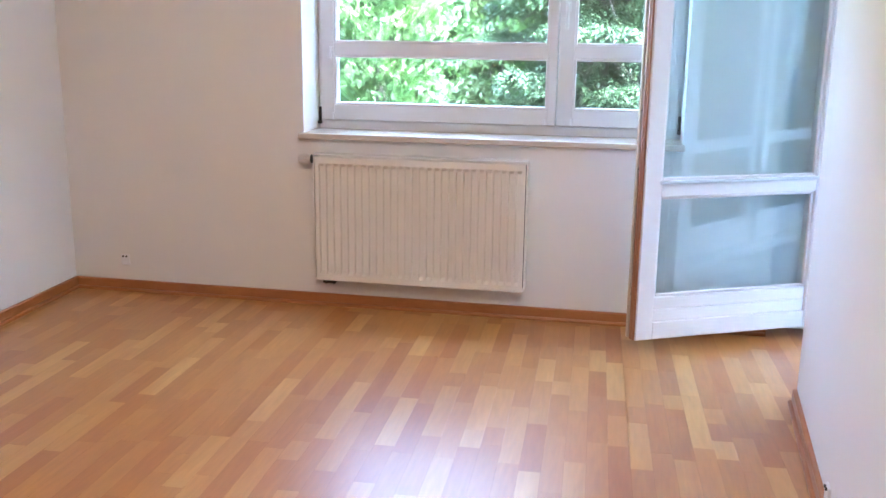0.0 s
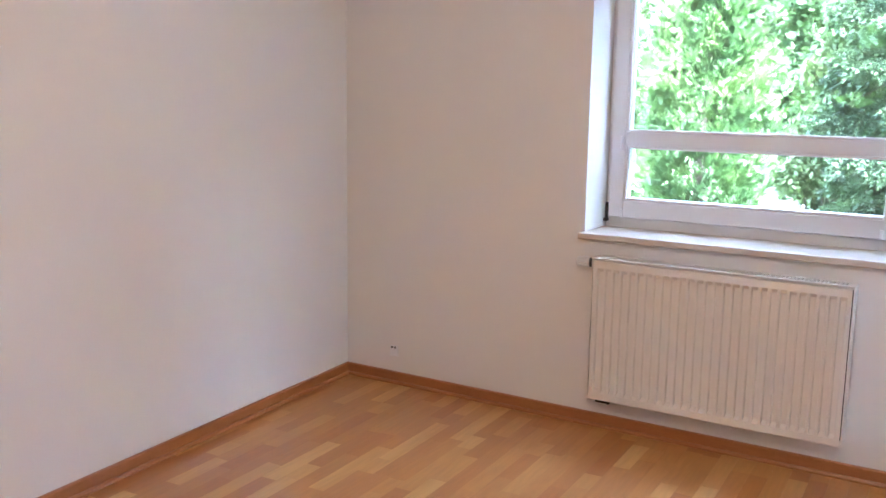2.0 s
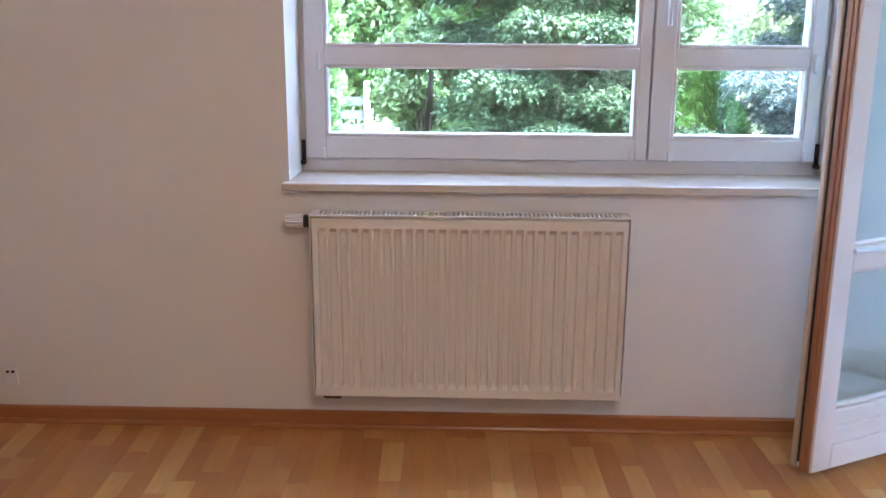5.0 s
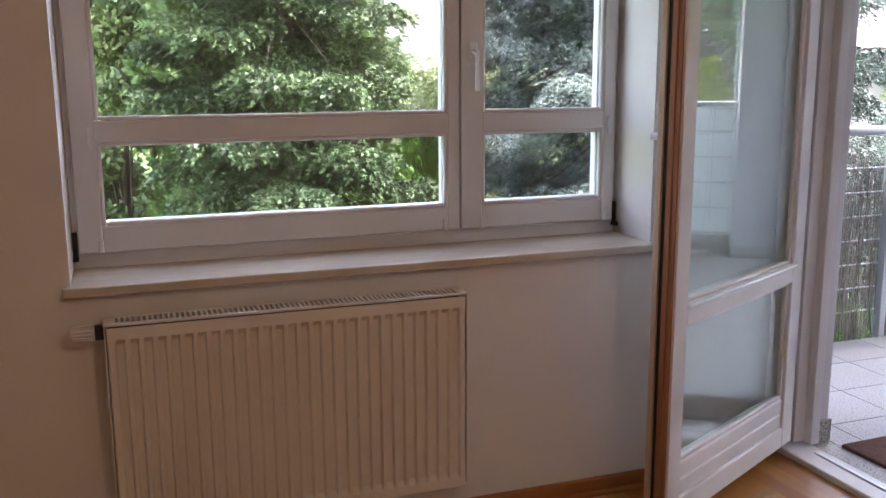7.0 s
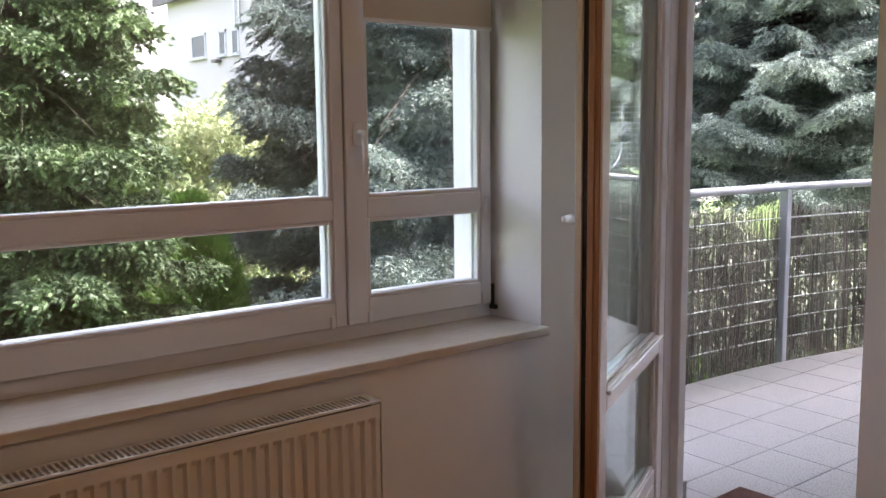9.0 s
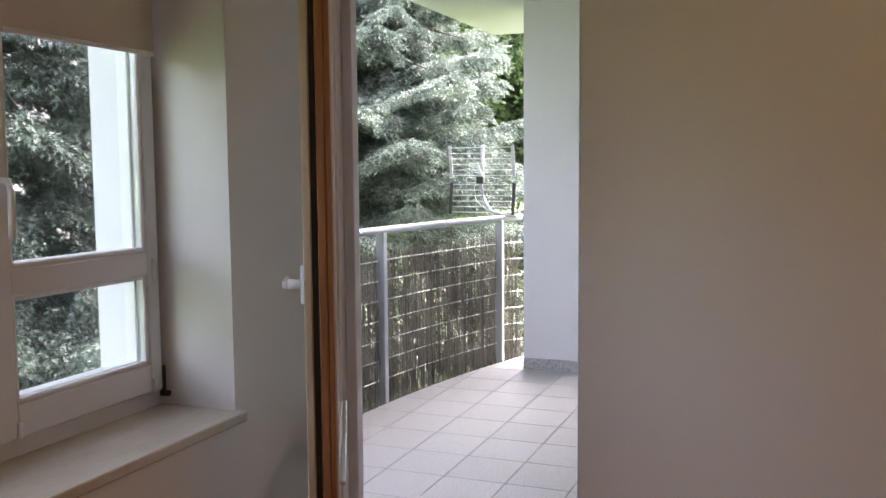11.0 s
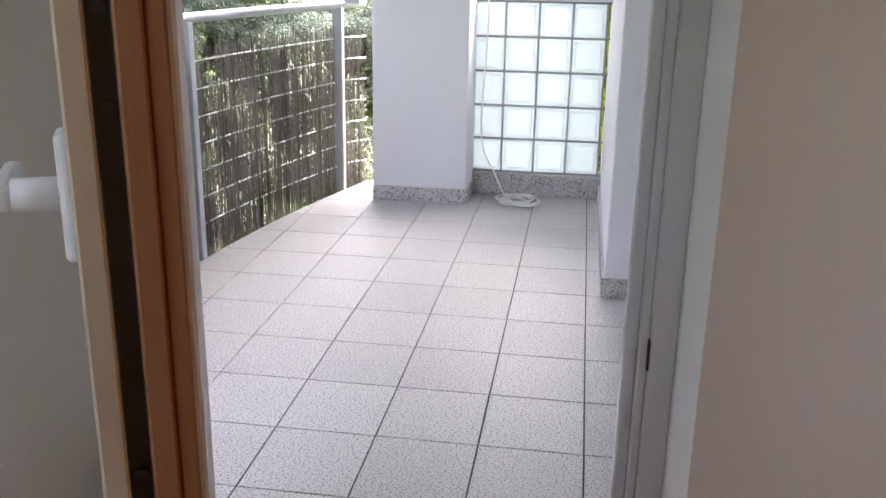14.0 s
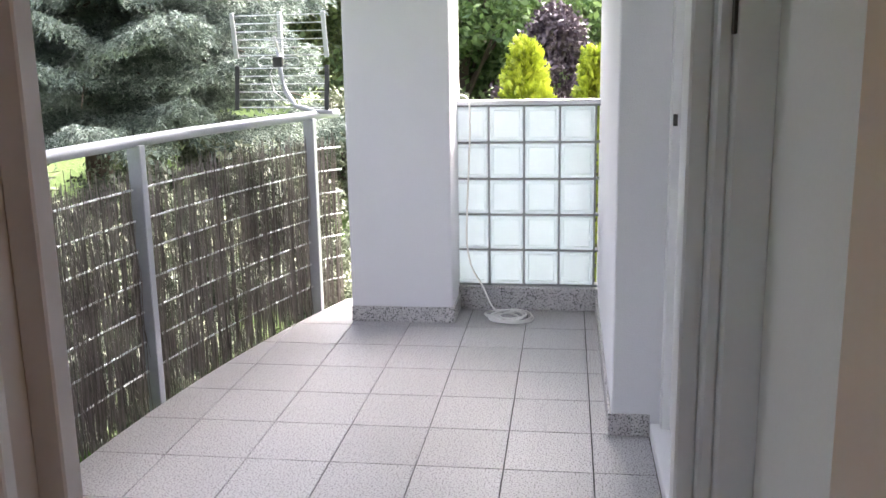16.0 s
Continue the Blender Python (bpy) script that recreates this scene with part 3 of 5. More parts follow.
# ---- balcony door ----
def make_door():
    fr = structure("door_1", boxes((0.98, 1.06, DY0 - 0.002, 3.366, 0.03, DZ), (0.995, 1.06, 3.366, 3.382, 0.03, DZ - 0.03), (1.02, 1.06, 3.382, 3.405, 0.03, DZ - 0.03), (0.92, 1.06, 4.252, DY1, 0.03, DZ),
                                   (0.975, 1.06, 4.205, 4.252, 0.03, DZ - 0.03), (1.02, 1.06, 4.165, 4.205, 0.03, DZ - 0.03), (0.955, 1.06, 3.36, 4.252, DZ - 0.035, DZ), bevel=0.003), M_WHITE,
                   "white wooden balcony doorway frame with stepped rebates", "door")
    part("threshold", boxes((0.91, 0.99, DY0, DY1, 0, 0.026), (0.99, 1.06, DY0, DY1, 0, 0.014), bevel=0.004), M_WHITE, fr, "worn off-white wooden threshold")
    part("threshold_rail", boxes((0.992, 1.004, DY0 + 0.09, DY1 - 0.165, 0.014, 0.03), bevel=0.002), M_ALU, fr, "aluminium threshold rail")
    for z in (0.755, 1.458):
        part("strike_plate", boxes((0.978, 0.994, 3.3655, 3.369, z - 0.026, z + 0.026), bevel=0.001), M_DARKMETAL, fr, "dark metal strike plate")
    leaf = part("door_leaf", bmesh.new(), M_WHITE, fr, "white wooden balcony door leaf with glass, standing open into the room")
    leaf.matrix_local = pose(0.905, 4.24, 0.0, 0, 0, 180 + 27.5)
    W, T, z0, z1 = 0.912, 0.072, 0.055, 2.27
    s = 0.085
    bm = boxes((0, s, 0, T, z0, z1), (W - s + 0.008, W, 0, T, z0, z1), (s, W - s + 0.008, 0, T, z0, 0.13), (s, W - s + 0.008, 0, T, 0.668, 0.735), (s, W - s + 0.008, 0, T, z1 - 0.09, z1), bevel=0.003)
    leaf.data = mesh_of("door_leaf", bm, M_WHITE)
    for k in range(2):
        part("panel_board", boxes((s, W - s + 0.008, 0.012, T - 0.008, 0.13 + 0.055 * k, 0.183 + 0.055 * k), bevel=0.004), M_WHITE, leaf)
    for a, b in ((0.24, 0.668), (0.735, z1 - 0.09)):
        g = part("door_pane", boxes((s + 0.001, W - s + 0.007, 0.026, 0.044, a + 0.001, b - 0.001)), M_DOOR_GLASS, leaf, "glass pane of the door with the sky's blue in its tint")
        g.visible_shadow = False
        part("glazing_bead", boxes((s, s + 0.012, 0.044, 0.06, a, b), (W - s - 0.004, W - s + 0.008, 0.044, 0.06, a, b), (s + 0.012, W - s - 0.004, 0.044, 0.06, a, a + 0.012),
                                   (s + 0.012, W - s - 0.004, 0.044, 0.06, b - 0.012, b), bevel=0.003), M_WHITE, leaf)
    part("drip_rail", boxes((s - 0.01, W - s + 0.018, T, T + 0.014, 0.722, 0.735), bevel=0.003), M_ALU, leaf, "narrow rail below the upper pane")
    part("edge_lip", boxes((W, W + 0.010, 0.0, 0.018, z0, z1), bevel=0.002), M_LIP, leaf, "yellowed white edge lip")
    part("edge_board", boxes((W, W + 0.012, 0.034, 0.052, z0, z1), (W, W + 0.009, 0.052, T - 0.006, z0, z1), bevel=0.002), M_EDGE, leaf, "bare pine door edge")
    part("lock_rail", boxes((W, W + 0.003, 0.019, 0.033, z0 + 0.02, z1)), M_DARKMETAL, leaf, "dark metal espagnolette rail in the edge groove")
    for z in (0.25, 0.78, 1.02, 1.28, 1.34, 1.44, 1.9):
        bm = bmesh.new()
        tube(bm, [(W + 0.002, 0.026, z), (W + 0.008, 0.026, z)], 0.0045, 8)
        part("lock_stud", bm, M_DARKMETAL, leaf)
    bm = bmesh.new()
    box(bm, W - 0.060, W - 0.032, -0.010, 0, 1.168, 1.258, 0.004, 2)
    tube(bm, [(W - 0.046, -0.008, 1.215), (W - 0.046, -0.040, 1.215)], 0.0118, 12)
    box(bm, W - 0.118, W - 0.035, -0.052, -0.038, 1.205, 1.225, 0.005, 2)
    part("door_handle", bm, M_PLASTIC, leaf, "white lever handle turned level")
    for z in (0.28, 1.15, 2.05):
        bm = bmesh.new()
        tube(bm, [(0.0, -0.008, z - 0.045), (0.0, -0.008, z + 0.045)], 0.008, 8)
        part("door_hinge", bm, M_DARKMETAL, leaf)


make_door()


# ---- balcony ----
def rail_y(x):
    return 5.33 - 0.060 * max(x - 2.4, 0) ** 2 - 0.05 * max(2.4 - x, 0) ** 2


BX0, BX1 = 1.17, 5.14
PX0, PX1, PY0, PY1 = 4.695, 5.12, 4.13, 4.68


def curved_slab(z0, z1, grow, x0=BX0, x1=BX1, y0=3.0):
    bm = bmesh.new()
    n = 24
    xs = [x0 + (x1 - x0) * k / n for k in range(n + 1)]
    lo = [[bm.verts.new((x, y, z)) for x in xs for y in (y0, rail_y(x) + grow)] for z in (z0, z1)]
    for k in range(n):
        a = 2 * k
        bm.faces.new((lo[0][a], lo[0][a + 1], lo[0][a + 3], lo[0][a + 2]))
        bm.faces.new((lo[1][a], lo[1][a + 2], lo[1][a + 3], lo[1][a + 1]))
        for j in (0, 1):
            bm.faces.new((lo[0][a + j], lo[0][a + 2 + j], lo[1][a + 2 + j], lo[1][a + j]))
    bm.faces.new((lo[0][0], lo[1][0], lo[1][1], lo[0][1]))
    bm.faces.new((lo[0][-2], lo[0][-1], lo[1][-1], lo[1][-2]))
    return bm


balcony_floor = structure("balcony_floor", curved_slab(-0.2, -0.006, -0.062), M_GROUT, "grey speckled stoneware tiles on the balcony, thin dark joints", "balcony floor")
structure("door_step", boxes((1.06, 1.17, 3.39, 4.25, -0.2, 0.0)), M_GRANITE, "grey granite step outside the threshold", "step")
structure("balcony_ceiling", boxes((1.17, 6.2, 3.357, 5.42, 2.66, 2.9), bevel=0.01), M_STUCCO, "pale grey rendered underside of the balcony above", "ceiling")
structure("pillar", boxes((PX0, PX1, PY0, PY1, -1.0, 2.66), bevel=0.006), M_STUCCO, "pale grey stuccoed square pillar carrying the balcony above", "pillar")
structure("wall_pier", boxes((3.294, BX1 + 0.04, 3.0, 3.357, -1, 5.6), bevel=0.005), M_STUCCO, "pale grey stuccoed outer wall beside the glass blocks", "wall")


def granite_run(parent, x0, x1, y0, y1, z1, n, along):
    for k in range(n):
        a, b = k / n, (k + 1) / n
        if along == "y":
            bm = boxes((x0, x1, y0 + (y1 - y0) * a + 0.001, y0 + (y1 - y0) * b - 0.001, 0.0, z1), bevel=0.002)
        else:
            bm = boxes((x0 + (x1 - x0) * a + 0.001, x0 + (x1 - x0) * b - 0.001, y0, y1, 0.0, z1), bevel=0.002)
        part("skirting_stone", bm, M_GRANITE, parent)


pillar_skirt = thing("pillar_skirting", "grey speckled granite skirting round the foot of the pillar", "skirting", kind="structure")
granite_run(pillar_skirt, PX0 - 0.012, PX0, PY0 - 0.012, PY1, 0.085, 2, "y")
granite_run(pillar_skirt, PX0, PX1 - 0.10, PY0 - 0.012, PY0, 0.085, 1, "x")
wall_skirt = thing("wall_skirting", "grey speckled granite skirting along the outer wall", "skirting", kind="structure")
granite_run(wall_skirt, 3.282, 4.97, 3.357, 3.369, 0.085, 5, "x")
granite_run(wall_skirt, 3.282, 3.294, 3.215, 3.357, 0.085, 2, "y")
granite_run(wall_skirt, 1.17, 1.182, 4.238, 4.62, 0.085, 2, "y")
granite_run(wall_skirt, 1.075, 1.17, 4.238, 4.25, 0.085, 1, "x")


def make_blocks():
    w = structure("glass_block_wall", boxes(*[(5.02, 5.09, 3.357, 4.152, 0.127 + 0.2 * k, 0.137 + 0.2 * k) for k in range(6)],
                                                   *[(5.02, 5.09, 4.152 - 0.193 * k - 0.005, 4.152 - 0.193 * k + 0.005, 0.137, 1.127) for k in range(5)]), M_MORTAR, "low parapet of twenty square frosted glass blocks with dark joints", "glass block wall")
    part("curb", boxes((4.97, 5.10, 3.357, 4.13, 0.0, 0.127), bevel=0.003), M_GRANITE, w, "grey granite curb under the blocks")
    part("cap_rail", boxes((4.99, 5.11, 3.357, 4.152, 1.137, 1.162), bevel=0.004), M_ALU, w, "pale metal cap rail")
    bm = bmesh.new()
    box(bm, -0.04, 0.04, -0.091, 0.091, -0.094, 0.094, 0.007, 2)
    r = [f for f in bm.faces if abs(f.normal.x) > 0.9 and f.calc_area() > 0.01]
    bmesh.ops.inset_region(bm, faces=r, thickness=0.016, depth=0.0)
    bmesh.ops.inset_region(bm, faces=r, thickness=0.004, depth=-0.004)
    me = mesh_of("glass_block", bm, M_BLOCK)
    for i in range(4):
        for j in range(5):
            ob = new("glass_block", me)
            ob.parent = w
            ob.location = (5.055, 4.152 - 0.0965 - 0.193 * i, 0.132 + 0.1 + 0.2 * j)


make_blocks()


def make_railing():
    rl = structure("balcony_railing", bmesh.new(), M_STEEL, "curved galvanised steel balcony railing with seven slim bars", "railing")
    xs = [1.2 + (5.02 - 1.2) * k / 30 for k in range(31)]
    bm = bmesh.new()
    tube(bm, [(x, rail_y(x) - 0.03, 1.095) for x in xs] + [(5.10, 4.82, 1.095)], 0.024, 12)
    part("handrail", bm, M_STEEL, rl, "round steel handrail")
    for x in (1.45, 2.45, 3.455, 4.89):
        y = rail_y(x) - 0.03
        bm = boxes((-0.02, 0.02, -0.03, 0.03, -0.20, 1.08), bevel=0.003)
        box(bm, -0.045, 0.045, -0.036, -0.030, -0.16, -0.05, 0.002)
        p = part("post", bm, M_STEEL, rl, "flat steel post")
        p.matrix_local = pose(x, y, 0, 0, 0, -8 if x > 3 else 0)
    for k in range(7):
        z = 0.14 + 0.127 * k
        bm = bmesh.new()
        tube(bm, [(x, rail_y(x) - 0.012, z) for x in xs] + [(5.12, 4.82, z)], 0.0048, 6)
        part("bar", bm, M_ALU, rl, "slim pale horizontal bar")


make_railing()


def make_reed():
    """A heather screen: thousands of thin crooked twigs tied behind the bars."""
    rng = np.random.default_rng(5)
    n = 1700
    x = np.sort(rng.uniform(1.2, 5.10, n))
    ry = np.array([rail_y(a) if a < 5.0 else rail_y(5.0) - (a - 5.0) * 0.75 for a in x]) - 0.012 + rng.uniform(-0.016, 0.022, n)
    seg = 7
    zs = np.linspace(0, 1, seg)
    z0 = rng.uniform(-0.08, 0.05, n)
    z1 = 0.955 + rng.normal(0, 0.025, n)
    low = rng.random(n) < 0.35
    z1[low] = rng.uniform(0.3, 0.93, low.sum())
    z0[(rng.random(n) < 0.25)] = rng.uniform(0.1, 0.6)
    lean = rng.normal(0, 0.026, n)
    r = rng.uniform(0.0012, 0.0034, n) * np.where(rng.random(n) < 0.12, 1.6, 1.0)
    cx = x[:, None] + lean[:, None] * zs + np.cumsum(rng.normal(0, 0.011, (n, seg)), axis=1)
    cy = ry[:, None] + np.cumsum(rng.normal(0, 0.003, (n, seg)), axis=1)
    cz = z0[:, None] + (z1 - z0)[:, None] * zs
    ang = np.array([0, 2.094, 4.188])
    rr = r[:, None, None] * (1 - 0.5 * zs)[None, :, None]
    vx = cx[:, :, None] + rr * np.cos(ang)
    vy = cy[:, :, None] + rr * np.sin(ang)
    vz = np.repeat(cz[:, :, None], 3, axis=2)
    verts = np.stack([vx, vy, vz], axis=-1).reshape(-1, 3)
    base = (np.arange(n) * seg * 3)[:, None, None, None]
    i = np.arange(seg - 1)[None, :, None] * 3
    k = np.arange(3)[None, None, :]
    k2 = (k + 1) % 3
    quads = np.stack([i + k, i + k2, i + 3 + k2, i + 3 + k], axis=-1)
    faces = (quads + base).reshape(-1, 4)
    me = bpy.data.meshes.new("twig_screen")
    me.from_pydata(verts.tolist(), [], faces.tolist())
    me.materials.append(M_TWIG)
    ob = new("twig_screen", me)
    tagged(ob, "weathered brown heather twig screen tied behind the railing bars", "privacy screen", "", "stuff")


make_reed()


def make_antenna():
    a = thing("tv_antenna", "silver grid television antenna clamped on the railing", "antenna", (5.0, 5.11, 1.385), rz=-8)
    for s in (1, -1):
        for k in range(6):
            bm = bmesh.new()
            z = s * (0.035 + 0.043 * k)
            xo = -0.03 * k / 5 + 0.02
            tube(bm, [(xo, -0.27, z), (xo, 0.27, z)], 0.0035, 6)
            part("reflector_rod", bm, M_ALU, a)
        for e in (-1, 1):
            bm = boxes((-0.005, 0.005, e * 0.272 - 0.014, e * 0.272 + 0.014, min(s * 0.02, s * 0.265), max(s * 0.02, s * 0.265)), bevel=0.004)
            for v in bm.verts:
                v.co.x += 0.02 - 0.13 * abs(v.co.z)
            part("end_bracket", bm, M_ALU if s > 0 else M_BLACK, a, "pale end bracket" if s > 0 else "black end bracket")
    bm = bmesh.new()
    box(bm, 0.01, 0.03, -0.012, 0.012, -0.02, 0.27, 0.003)
    part("spine", bm, M_ALU, a)
    bm = bmesh.new()
    tube(bm, [(0.0, 0.0, 0.05), (-0.12, -0.04, 0.10), (-0.20, -0.07, 0.13)], 0.008, 8)
    for k in range(6):
        u = k / 5
        p = Vector((-0.03 - 0.16 * u, -0.01 - 0.055 * u, 0.06 + 0.065 * u))
        tube(bm, [p + Vector((0, -0.06, 0)), p + Vector((0, 0.06, 0))], 0.003, 6)
    part("director_boom", bm, M_PLASTIC, a, "white director boom with short rods")
    for e in (-1, 1):
        bm = bmesh.new()
        pts = [(-0.02, e * 0.03, 0.02)] + [(-0.02, e * (0.10 + 0.025 * math.cos(t)), 0.0 + 0.022 * math.sin(t)) for t in (1.57, 0.8, 0, -0.8, -1.57)] + [(-0.02, e * 0.03, -0.02)]
        tube(bm, pts, 0.004, 6)
        part("dipole", bm, M_ALU, a, "looped dipole arm")
    part("junction_box", boxes((-0.035, -0.005, -0.03, 0.03, -0.028, 0.028), bevel=0.005), M_BLACK, a, "dark junction box")
    bm = bmesh.new()
    tube(bm, [(0.0, 0.01, 0.08), (0.0, 0.0, -0.06), (-0.01, -0.03, -0.16), (-0.02, -0.09, -0.24), (-0.02, -0.2, -0.27), (0.0, -0.30, -0.275)], 0.014, 10)
    part("mast", bm, M_STEEL, a, "bent steel mast tube")
    bm = bmesh.new()
    tube(bm, [(0.0, 0.02, 0.0), (-0.03, 0.05, -0.06), (-0.03, 0.03, -0.16), (-0.03, -0.05, -0.22), (-0.03, -0.12, -0.24)], 0.003, 6)
    part("lead", bm, M_PLASTIC, a)


make_antenna()


def make_cable():
    c = thing("cable", "thin pale aerial cable hanging over glass blocks, coiled on the tiles", "cable", (4.885, 3.77, 0))
    bm = bmesh.new()
    down = [(0.10, 0.44, 1.185), (0.10, 0.36, 1.195), (0.09, 0.30, 1.178), (0.085, 0.287, 1.10), (0.08, 0.29, 0.9), (0.08, 0.305, 0.6), (0.08, 0.31, 0.4), (0.075, 0.285, 0.25), (0.05, 0.22, 0.14), (0.0, 0.17, 0.05), (-0.05, 0.12, 0.01)]
    fine = []
    for i in range(len(down) - 1):
        p0, p1, p2, p3 = (Vector(down[max(0, min(len(down) - 1, i + d))]) for d in (-1, 0, 1, 2))
        for s in range(4):
            t = s / 4
            fine.append(0.5 * ((2 * p1) + (p2 - p0) * t + (2 * p0 - 5 * p1 + 4 * p2 - p3) * t * t + (3 * p1 - p0 - 3 * p2 + p3) * t * t * t))
    fine.append(Vector(down[-1]))
    rng = random.Random(3)
    ph = 1.57
    cx, cy = -0.10, 0.06
    for k in range(100):
        ph += 2 * math.pi / 16
        w = k // 16
        rx, ryy = 0.085 + 0.012 * ((w * 7) % 4) , 0.085 + 0.014 * ((w * 5) % 3)
        ox, oy = 0.02 * math.sin(w * 2.1), 0.03 * math.cos(w * 1.7)
        fine.append(Vector((cx + ox + rx * math.cos(ph), cy + oy + ryy * math.sin(ph), 0.005 + 0.004 * w + 0.002 * rng.random())))
    tube(bm, fine, 0.005, 6)
    part("lead", bm, M_CABLE, c)


make_cable()

mat_ = thing("doormat", "worn dark brown coir doormat lying on the balcony tiles", "doormat", (1.31, 3.86, 0.0), rz=2)
part("pile", boxes((-0.135, 0.145, -0.31, 0.31, 0.0, 0.014), bevel=0.004), M_MAT, mat_)


# ---- the next room's balcony door ----
def make_second_door():
    structure("facade_recess", boxes((1.17, 1.42, 3.0, 3.20, -1, 5.6), (1.42, 3.294, 3.0, 3.20, 2.32, 5.6), (1.42, 3.294, 3.0, 3.20, -1, -0.21)), M_STUCCO, "pale grey stucco round the second balcony door", "wall")
    structure("neighbour_room", boxes((1.07, 1.17, 0.4, 3.0, 0, 2.62), (1.17, 5.04, 0.3, 0.4, 0, 2.62), (5.04, 5.14, 0.4, 3.0, 0, 2.62), (1.07, 5.14, 0.3, 3.0, 2.62, 2.8)), M_WALL, "white walls of the neighbouring room", "wall")
    structure("neighbour_floor", boxes((1.17, 5.04, 0.4, 3.0, -0.2, 0.0)), M_PARQUET_FAR, "parquet of the neighbouring room", "floor")
    d = structure("door_2", boxes((1.42, 1.48, 3.11, 3.18, 0.05, 2.32), (3.234, 3.294, 3.11, 3.18, 0.05, 2.32), (1.48, 3.234, 3.11, 3.18, 2.26, 2.32), (2.30, 2.36, 3.11, 3.18, 0.05, 2.26), bevel=0.004), M_WHITE,
                  "white wooden double balcony door of the next room, closed", "door")
    part("threshold", boxes((1.42, 3.294, 3.11, 3.215, -0.006, 0.05), bevel=0.004), M_WHITE, d, "white threshold")
    for x0, x1 in ((1.48, 2.30), (2.36, 3.234)):
        lf = part("door_leaf", boxes((x0, x0 + 0.08, 3.09, 3.15, 0.06, 2.25), (x1 - 0.08, x1, 3.09, 3.15, 0.06, 2.25), (x0 + 0.08, x1 - 0.08, 3.09, 3.15, 0.06, 0.24),
                                     (x0 + 0.08, x1 - 0.08, 3.09, 3.15, 0.668, 0.735), (x0 + 0.08, x1 - 0.08, 3.09, 3.15, 2.17, 2.25), bevel=0.003), M_WHITE, d)
        for a, b in ((0.24, 0.668), (0.735, 2.17)):
            g = part("door_pane", boxes((x0 + 0.081, x1 - 0.081, 3.11, 3.13, a, b)), M_GLASS, lf, "clear glass pane")
            g.visible_shadow = False
    part("latch", boxes((3.228, 3.235, 3.16, 3.175, 1.16, 1.20), bevel=0.001), M_DARKMETAL, d, "small dark latch plate")


make_second_door()


# ---- garden ground ----
GZ = -1.0


def ground_z(x, y):
    """The garden lies flat by the house and swells to a low lawn bank to the east."""
    q = ((x - 18.5) ** 2 + (y - 8.5) ** 2) / 48.0
    return GZ + 1.35 * math.exp(-q * q)


def make_ground():
    bm = bmesh.new()
    rings = [0.5, 3, 6, 8, 9, 10, 11, 12, 13, 14, 15, 16, 17, 18, 19, 20, 22, 24, 26, 28, 32, 48, 80, 200, 900, 3000]
    prev = None
    rng = random.Random(4)
    for r in rings:
        ring = []
        for k in range(96):
            t = 2 * math.pi * k / 96
            z = ground_z(r * math.cos(t), 4 + r * math.sin(t)) + (0.0 if r < 6 or r > 60 else 0.10 * noise.noise((r * math.cos(t) * 0.15, r * math.sin(t) * 0.15, 0)))
            ring.append(bm.verts.new((r * math.cos(t), 4 + r * math.sin(t), z)))
        if prev is None:
            bm.faces.new(ring)
        else:
            for k in range(96):
                f = bm.faces.new((prev[k], prev[(k + 1) % 96], ring[(k + 1) % 96], ring[k]))
                f.smooth = True
        prev = ring
    structure("ground", bm, M_GRASS, "bright green mown garden lawn", "lawn")


make_ground()


# ---- plants ----
def spray(n_side, length, width, droop, rng):
    """One twig as a few pointed leaflets on both sides of a stalk; vertices (n,3), triangles."""
    v, f = [], []
    for k in range(n_side):
        u = (k + 0.5) / n_side
        for s in (-1, 1):
            b = np.array([u * length * 0.9, 0, -droop * u * u])
            ln = length * 0.42 * (1 - 0.55 * u) * rng.uniform(0.8, 1.2)
            d = np.array([0.72, s * 0.7, rng.uniform(-0.35, 0.15)])
            d /= np.linalg.norm(d)
            side = np.array([-d[1], d[0], rng.uniform(-0.5, 0.5)]) * width * 0.5
            i = len(v)
            v += [b - side, b + side, b + d * ln]
            f.append((i, i + 1, i + 2))
    i = len(v)
    v += [[0, -width * 0.4, 0], [0, width * 0.4, 0], [length, 0, -droop]]
    f.append((i, i + 1, i + 2))
    return np.array(v, float), np.array(f, int)


def needle_twig(fingers, length, needle, width, per, rng):
    """A spruce twig: drooping fingers, each set all round with needles."""
    v, f = [], []
    for q in range(fingers):
        a = (q - (fingers - 1) / 2) * 0.62 + rng.uniform(-0.15, 0.15)
        L = length * (1 - 0.25 * abs(q - (fingers - 1) / 2) / max(1, fingers - 1)) * rng.uniform(0.8, 1.15)
        d = np.array([math.cos(a), math.sin(a), -rng.uniform(0.1, 0.45)])
        side = np.array([-math.sin(a), math.cos(a), 0])
        top = np.cross(d, side)
        for k in range(per):
            u = (k + 0.3) / per
            t = k * 2.4
            o = side * math.cos(t) + top * math.sin(t) * 0.8
            b = d * L * u + np.array([0, 0, -0.15 * L * u * u])
            tip = b + d * needle * 0.75 + o * needle * 0.8 * (1 - 0.35 * u)
            w = np.cross(tip - b, rng.normal(0, 1, 3))
            w *= width / (np.linalg.norm(w) + 1e-9)
            i = len(v)
            v += [b - w, b + w, tip]
            f.append((i, i + 1, i + 2))
    return np.array(v, float), np.array(f, int)


